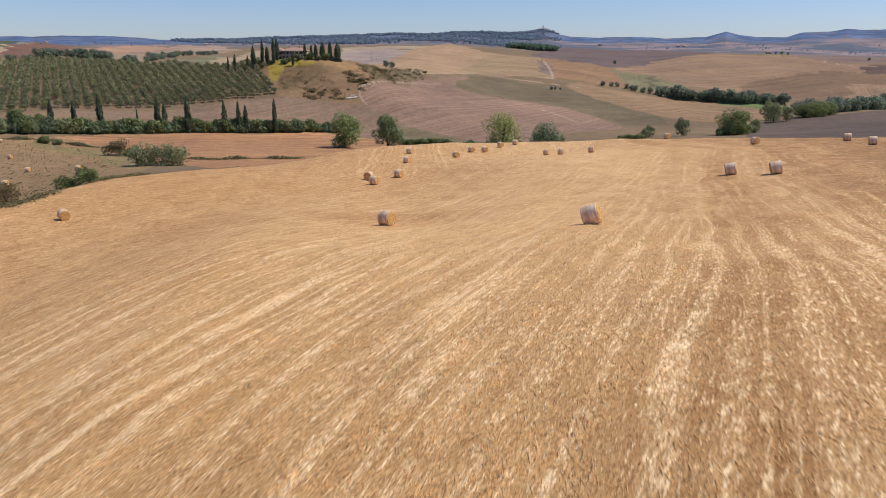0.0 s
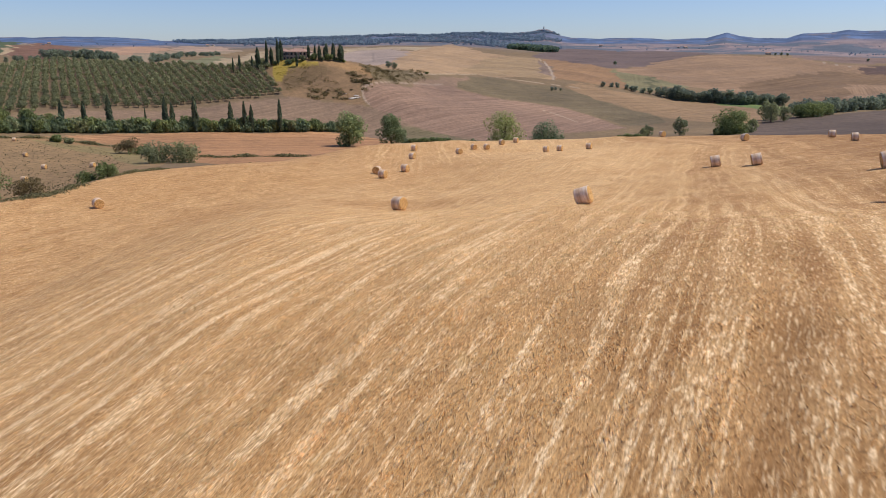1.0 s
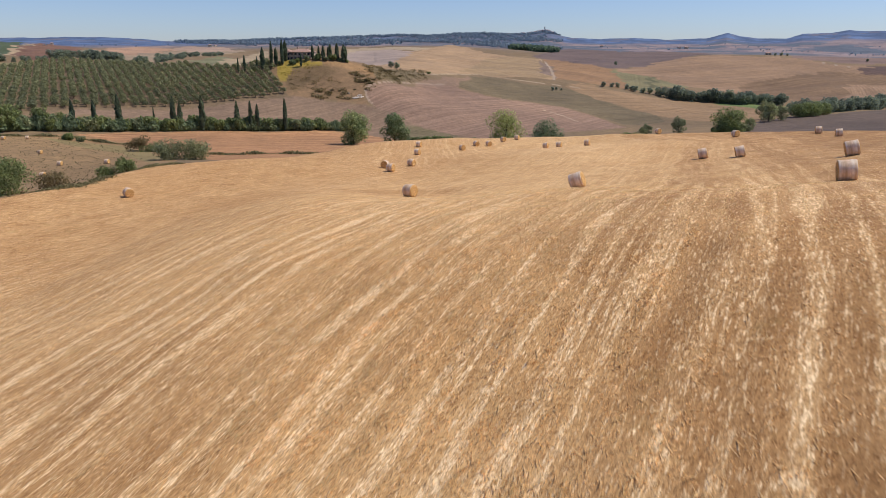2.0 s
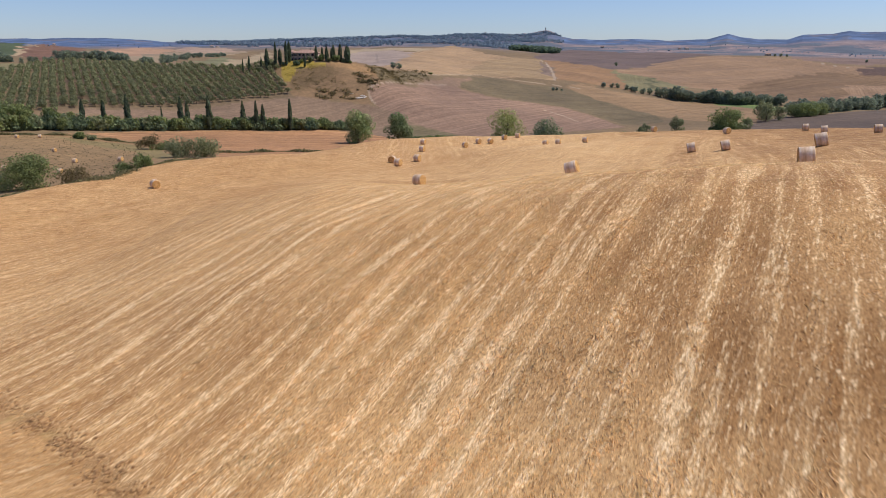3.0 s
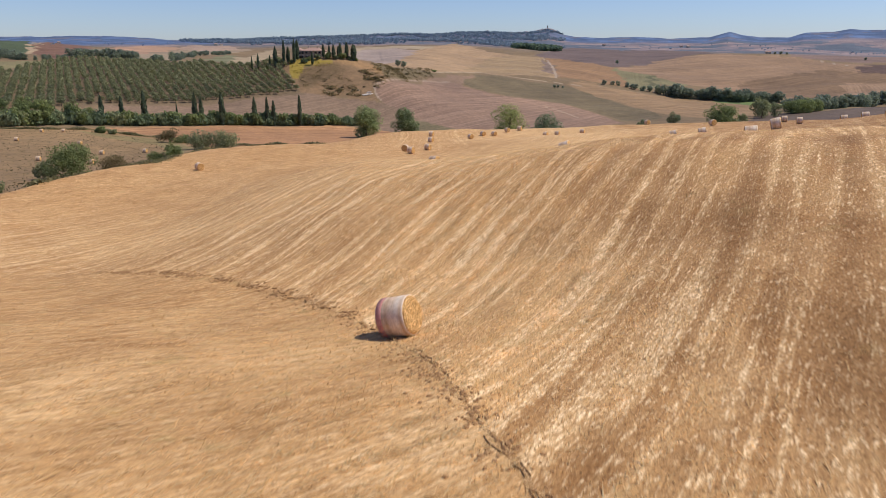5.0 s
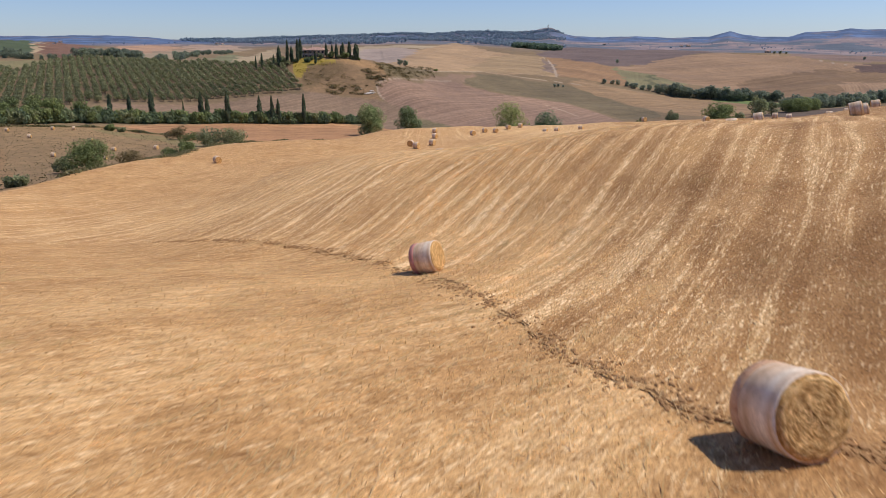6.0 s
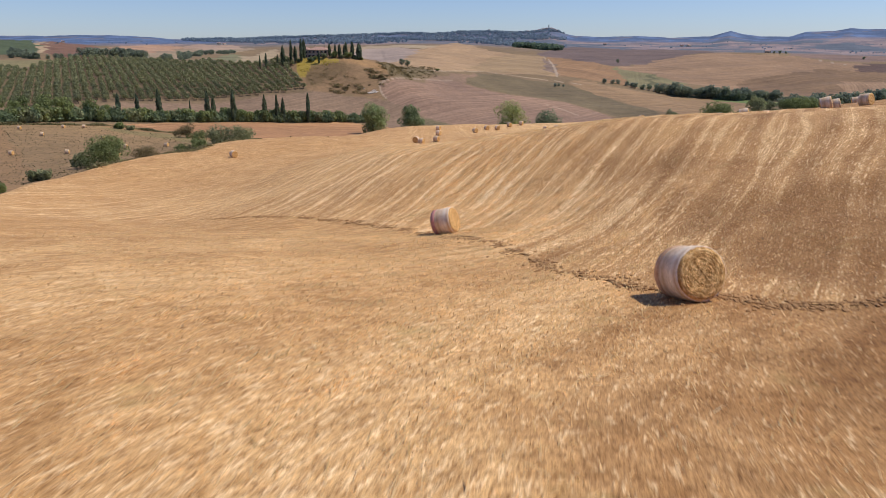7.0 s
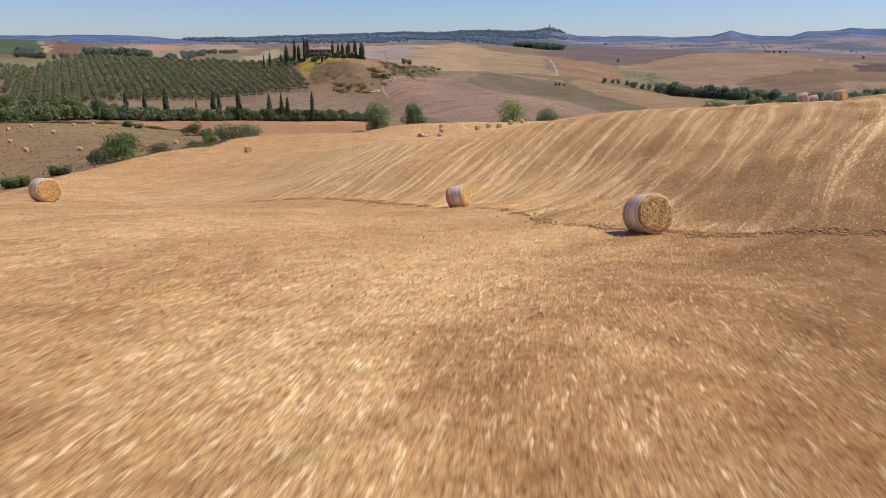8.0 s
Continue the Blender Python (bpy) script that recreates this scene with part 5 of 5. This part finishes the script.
def add_window(house, x, y, z, wide, tall):
    """A window in the wall that faces -y: surround, sunk pane and two shutters."""
    bm = bmesh.new()
    for x0, x1, z0, z1 in ((-wide / 2 - 0.18, -wide / 2, 0, tall), (wide / 2, wide / 2 + 0.18, 0, tall), (-wide / 2 - 0.18, wide / 2 + 0.18, tall, tall + 0.2), (-wide / 2 - 0.25, wide / 2 + 0.25, -0.15, 0)):
        box(bm, x + x0, x + x1, y - 0.12, y + 0.05, z + z0, z + z1)
    window = part("window", bm, FRAME, house)
    pane = bmesh.new()
    box(pane, x - wide / 2, x + wide / 2, y - 0.03, y + 0.04, z, z + tall)
    part("pane", pane, GLASS, window)
    for s in (-1, 1):
        leaf = bmesh.new()
        box(leaf, x + s * (wide / 2 + 0.18), x + s * (wide / 2 + 0.18 + wide * 0.5), y - 0.09, y - 0.02, z, z + tall)
        part("shutter", leaf, SHUTTER, window)


def make_house(name, w, d, wall_high, rise, wall_material, columns, storeys, chimneys=1, roof_material=None):
    house = new(name)
    bm = bmesh.new()
    box(bm, -w / 2, w / 2, -d / 2, d / 2, -1.5, wall_high)
    bmesh.ops.bevel(bm, geom=bm.edges[:], offset=0.05, affect="EDGES")
    part("wall", bm, wall_material, house)
    bm = bmesh.new()
    hip_roof(bm, w, d, wall_high, rise)
    roof = part("roof", shape("roof", bm, roof_material or ROOF, False), None, house)
    for k in range(chimneys):
        bm = bmesh.new()
        cx = -w * 0.22 + k * w * 0.45
        box(bm, cx - 0.35, cx + 0.35, -0.3, 0.3, wall_high + rise * 0.4, wall_high + rise + 0.9)
        box(bm, cx - 0.5, cx + 0.5, -0.45, 0.45, wall_high + rise + 0.9, wall_high + rise + 1.08)
        part("chimney", bm, wall_material, roof)
    for row in range(storeys):
        for i in range(columns):
            x = -w / 2 + (i + 0.5) * w / columns
            add_window(house, x, -d / 2, 1.1 + row * 3.1, 1.0, 1.6 if row else 1.7)
    return house


villa = make_house("villa", 16.5, 11, 6.2, 2.4, BRICK, 5, 2, 2)
vx, vy = -89.5, 505.0
villa.matrix_world = Matrix.Translation((vx, vy, ground_z(vx, vy) - 1.6)) @ Matrix.Rotation(radians(-12), 4, "Z")
tagged(villa, "rosy brick country villa with a terracotta hip roof on a knoll", "house")
annex = make_house("villa_annex", 7, 7, 6.8, 2.0, BRICK, 2, 2, 1)
ax, ay = -101.0, 509.0
annex.matrix_world = Matrix.Translation((ax, ay, ground_z(ax, ay) - 1.0)) @ Matrix.Rotation(radians(-10), 4, "Z")
tagged(annex, "small brick annex beside the villa", "house")
farm = make_house("farmhouse", 16, 10, 6.0, 2.4, PLASTER, 4, 2, 1)
tagged(farm, "pale stone farmhouse with a tiled roof on a distant hill", "house", "distant farmhouses")
for b, r, turn, size in ((-16.6, 2250, 10, 0.8), (-16.2, 2260, 40, 0.6), (26.1, 1600, 15, 0.7), (-27.2, 2900, 0, 0.8), (20.3, 2900, 30, 1.0), (19.8, 2910, 0, 0.8), (14.0, 3000, 0, 0.9)):
    x, y = HUB[0] + r * math.sin(radians(b)), HUB[1] + r * math.cos(radians(b))
    copy_thing(farm, stand(x, y, turn - b, size))
# the town on the ridge; haze is put into its stone and tile colours as grey
HAZED_STONE = plain_material("hazed_stone", (0.27, 0.27, 0.28), (0.38, 0.37, 0.37), 0.7)
HAZED_TILES = plain_material("hazed_tiles", (0.22, 0.20, 0.21), (0.33, 0.29, 0.29), 1.5)
town_house = make_house("town_house", 16, 10, 6.0, 2.4, HAZED_STONE, 4, 2, 1, HAZED_TILES)
tagged(town_house, "stone town house on the distant ridge, its colour greyed for haze", "house")
for b, r, turn, size in ((8.35, 4270, 0, 1.7), (8.6, 4280, 20, 1.9), (8.85, 4275, 0, 2.0), (9.05, 4280, 10, 2.1), (9.25, 4285, 0, 2.2), (9.45, 4280, 0, 2.0), (9.7, 4285, 30, 2.1), (9.9, 4280, 0, 1.9), (10.15, 4270, 10, 1.7), (7.9, 4260, 0, 1.5), (7.4, 4250, 0, 1.4), (6.6, 4240, 15, 1.4)):
    x, y = HUB[0] + r * math.sin(radians(b)), HUB[1] + r * math.cos(radians(b))
    tagged(copy_thing(town_house, stand(x, y, turn - b, size)), group="houses of the ridge town")
discard(farm, town_house)


def make_tower(tall, wide, point):
    tower = new("bell_tower")
    bm = bmesh.new()
    box(bm, -wide / 2, wide / 2, -wide / 2, wide / 2, -4, tall)
    box(bm, -wide * 0.6, wide * 0.6, -wide * 0.6, wide * 0.6, tall * 0.78, tall * 0.81)
    box(bm, -wide * 0.6, wide * 0.6, -wide * 0.6, wide * 0.6, tall, tall + 0.8)
    part("shaft", bm, HAZED_STONE, tower)
    bm = bmesh.new()
    bmesh.ops.create_cone(bm, cap_ends=True, segments=8, radius1=wide * 0.55, radius2=0.2, depth=point, matrix=Matrix.Translation((0, 0, tall + 0.8 + point / 2)))
    part("spire", bm, HAZED_TILES, tower)
    return tower


for b, tall, wide, point in ((9.55, 26, 5.5, 9), (4.8, 17, 8, 2), (8.95, 16, 6, 3)):
    x, y = HUB[0] + (SKY_R - 12) * math.sin(radians(b)), HUB[1] + (SKY_R - 12) * math.cos(radians(b))
    t = make_tower(tall, wide, point)
    t.matrix_world = stand(x, y)
    tagged(t, "stone bell tower on the distant ridge" if wide < 7 else "squat water tower on the wooded ridge", "tower")

# ---- furrow, clods and loose straw ----
def build_furrow():
    """A dry rill across the stubble: a shallow strip of bare soil with broken edges."""
    rng = random.Random(5)
    pts = [Vector((x, y)) for x, y in FURROW]
    walk_line = []
    for p, q in zip(pts, pts[1:]):
        n = max(2, int((q - p).length / 0.22))
        walk_line += [p.lerp(q, k / n) for k in range(n)]
    bm = bmesh.new()
    last, side = None, Vector((0, 0))
    for i, p in enumerate(walk_line[:-1]):
        ahead = (walk_line[i + 1] - p).normalized()
        across = Vector((-ahead.y, ahead.x))
        side = side * 0.93 + across * rng.uniform(-0.07, 0.07)
        c = p + side * 1.2
        w = max(0.02, 0.06 + 0.05 * math.sin(i * 0.21) + rng.uniform(-0.035, 0.04))
        row = []
        for s, dip in ((-1.0, 0.012), (-0.45, -0.03), (0.1, -0.05), (0.5, -0.03), (1.0, 0.012)):
            q = c + across * s * w * rng.uniform(0.85, 1.2)
            row.append(bm.verts.new((q.x, q.y, ground_z(q.x, q.y) + 0.02 + dip)))
        if last and (i // 7) % 4 not in (1,) and rng.random() < (0.62 if -8 > p.y > -33 else 0.3):
            for k in range(4):
                bm.faces.new((last[k], last[k + 1], row[k + 1], row[k]))
        last = row
    for v in [v for v in bm.verts if not v.link_faces]:
        bm.verts.remove(v)
    bmesh.ops.recalc_face_normals(bm, faces=bm.faces)
    tagged(new("dry_furrow", shape("dry_furrow", bm, CLODS)), "dry dark rill of cracked soil across the stubble", "furrow", kind="structure")


build_furrow()


def scatter(name, place, ways, width, length, lift, material, label, category):
    """Many small blades in one mesh: place (n x 2), ways (bearing, rise) and sizes."""
    n = len(place)
    z = height(place[:, 0], place[:, 1]) + lift
    bearing, rise = ways
    ahead = np.stack([np.sin(bearing) * np.cos(rise), np.cos(bearing) * np.cos(rise), np.sin(rise)], 1) * length[:, None]
    side = np.stack([np.cos(bearing), -np.sin(bearing), 0 * bearing], 1) * width[:, None]
    foot = np.c_[place, z]
    points = np.stack([foot - side, foot + side, foot + ahead], 1).reshape(-1, 3)
    mesh = bpy.data.meshes.new(name)
    mesh.vertices.add(3 * n)
    mesh.vertices.foreach_set("co", points.ravel())
    mesh.loops.add(3 * n)
    mesh.loops.foreach_set("vertex_index", np.arange(3 * n, dtype=np.int32))
    mesh.polygons.add(n)
    mesh.polygons.foreach_set("loop_start", np.arange(0, 3 * n, 3, dtype=np.int32))
    mesh.materials.append(material)
    mesh.update()
    return tagged(new(name, mesh), label, category, kind="stuff")


rng = np.random.RandomState(91)
count = 230000
u, reach, swing = rng.uniform(-0.05, 1.05, count), 10 + 60 * rng.uniform(0, 1, count) ** 1.7, np.radians(rng.uniform(-34, 37, count))
place = np.stack([-0.3 - 7.2 * u + reach * np.sin(swing), -0.6 - 53.4 * u + reach * np.cos(swing)], 1)
across, _, near_side = row_coordinates(place[:, 0], place[:, 1])
worn = bare_soil(place[:, 0], place[:, 1], across, near_side)
thick = (1.1 - 0.65 * np.clip(worn, 0, 1.5)) * (0.6 + 0.4 * np.sin(across * 3.9 + 2.0 * wobble(place[:, 0], place[:, 1], 9, 95)))
place = place[rng.uniform(0, 1, count) < thick]
count = len(place)
bearing = np.radians(row_bearing(place[:, 0], place[:, 1], np.interp(place[:, 0], [p for p, _ in FURROW], [q for _, q in FURROW]) > place[:, 1])) + rng.normal(scale=0.6, size=count) + np.pi * rng.randint(0, 2, count)
rise = np.radians(rng.uniform(2, 16, count))
scatter("straw_stubble", place, (bearing, rise), rng.uniform(0.006, 0.018, count), rng.uniform(0.05, 0.17, count), 0.0, STRAW,
        "cut stalks and loose golden straw on the field", "stubble")
# short stalks still standing in the drill rows, which throw small shadows
count = 130000
u, reach, swing = rng.uniform(-0.05, 1.05, count), 8 + 45 * rng.uniform(0, 1, count) ** 1.4, np.radians(rng.uniform(-34, 37, count))
place = np.stack([-0.3 - 7.2 * u + reach * np.sin(swing), -0.6 - 53.4 * u + reach * np.cos(swing)], 1)
place = place[rng.uniform(0, 1, count) < (0.5 + 0.3 * np.clip(wobble(place[:, 0], place[:, 1], 6, 97), -1, 1)) * (0.35 + 0.65 * step(place[:, 1] - np.interp(place[:, 0], [p for p, _ in FURROW], [q for _, q in FURROW]), 0.0, 3.0))]
count = len(place)
scatter("standing_stubble", place, (rng.uniform(0, 6.283, count), np.radians(rng.uniform(45, 85, count))), rng.uniform(0.010, 0.024, count), rng.uniform(0.04, 0.10, count), -0.005, STRAW,
        "short cut stalks standing in the drill rows", "stubble")
# paler wisps that the combine left in lines
count = 260000
u, reach, swing = rng.uniform(-0.05, 1.05, count), 9 + 70 * rng.uniform(0, 1, count) ** 1.3, np.radians(rng.uniform(-34, 37, count))
place = np.stack([-0.3 - 7.2 * u + reach * np.sin(swing), -0.6 - 53.4 * u + reach * np.cos(swing)], 1)
across, _, near_side = row_coordinates(place[:, 0], place[:, 1])
worn = bare_soil(place[:, 0], place[:, 1], across, near_side)
thick = (1.15 - 0.84 * np.clip(worn, 0, 1.35)) * (np.clip(np.sin(across * 3.9 + 2.0 * wobble(place[:, 0], place[:, 1], 9, 95)), 0, 1) ** 2 + 0.10 + 0.25 * np.clip(wobble(place[:, 0], place[:, 1], 5, 96), 0, 1))
place = place[rng.uniform(0, 1, count) < thick]
count = len(place)
bearing = np.radians(row_bearing(place[:, 0], place[:, 1], np.interp(place[:, 0], [p for p, _ in FURROW], [q for _, q in FURROW]) > place[:, 1])) + rng.normal(scale=0.45, size=count) + np.pi * rng.randint(0, 2, count)
scatter("straw_wisps", place, (bearing, np.radians(rng.uniform(2, 14, count))), rng.uniform(0.006, 0.018, count), rng.uniform(0.15, 0.50, count), 0.0, WISPS,
        "pale wisps of straw left in lines on the stubble", "straw")
# clods along the furrow, in loose strings
rng = np.random.RandomState(92)
line = np.array(FURROW)
count = 7000
seg = rng.randint(0, len(line) - 1, count)
t = rng.uniform(0, 1, count)[:, None]
spot = line[seg] * (1 - t) + line[seg + 1] * t
spot = spot + rng.normal(size=(count, 2)) * rng.choice([0.13, 0.13, 0.42], count)[:, None] + np.array([0.8, 0.5]) * rng.choice([-0.35, 0.0, 0.0, 0.3], count)[:, None]
spot = spot[rng.uniform(0, 1, count) < 0.45 + 0.5 * wobble(spot[:, 0], spot[:, 1], 2.2, 98)]
ball = bmesh.new()
bmesh.ops.create_icosphere(ball, subdivisions=1, radius=1)
corners, facets = np.array([v.co[:] for v in ball.verts]), np.array([[v.index for v in f.verts] for f in ball.faces])
ball.free()
size = rng.uniform(0.012, 0.056, len(spot))[:, None] * np.stack([rng.uniform(0.8, 1.8, len(spot)), rng.uniform(0.8, 1.8, len(spot)), rng.uniform(0.5, 0.8, len(spot))], 1)
foot = np.c_[spot, height(spot[:, 0], spot[:, 1]) + size[:, 2] * 0.4]
points = corners[None] * size[:, None] * rng.uniform(0.75, 1.2, (len(spot), len(corners), 1)) + foot[:, None]
clods = mesh_from("soil_clods", points.reshape(-1, 3).tolist(), (facets[None] + len(corners) * np.arange(len(spot))[:, None, None]).reshape(-1, 3).tolist(), CLODS)
tagged(new("soil_clods", clods), "dark dry clods scattered along the rill", "soil clods", kind="stuff")
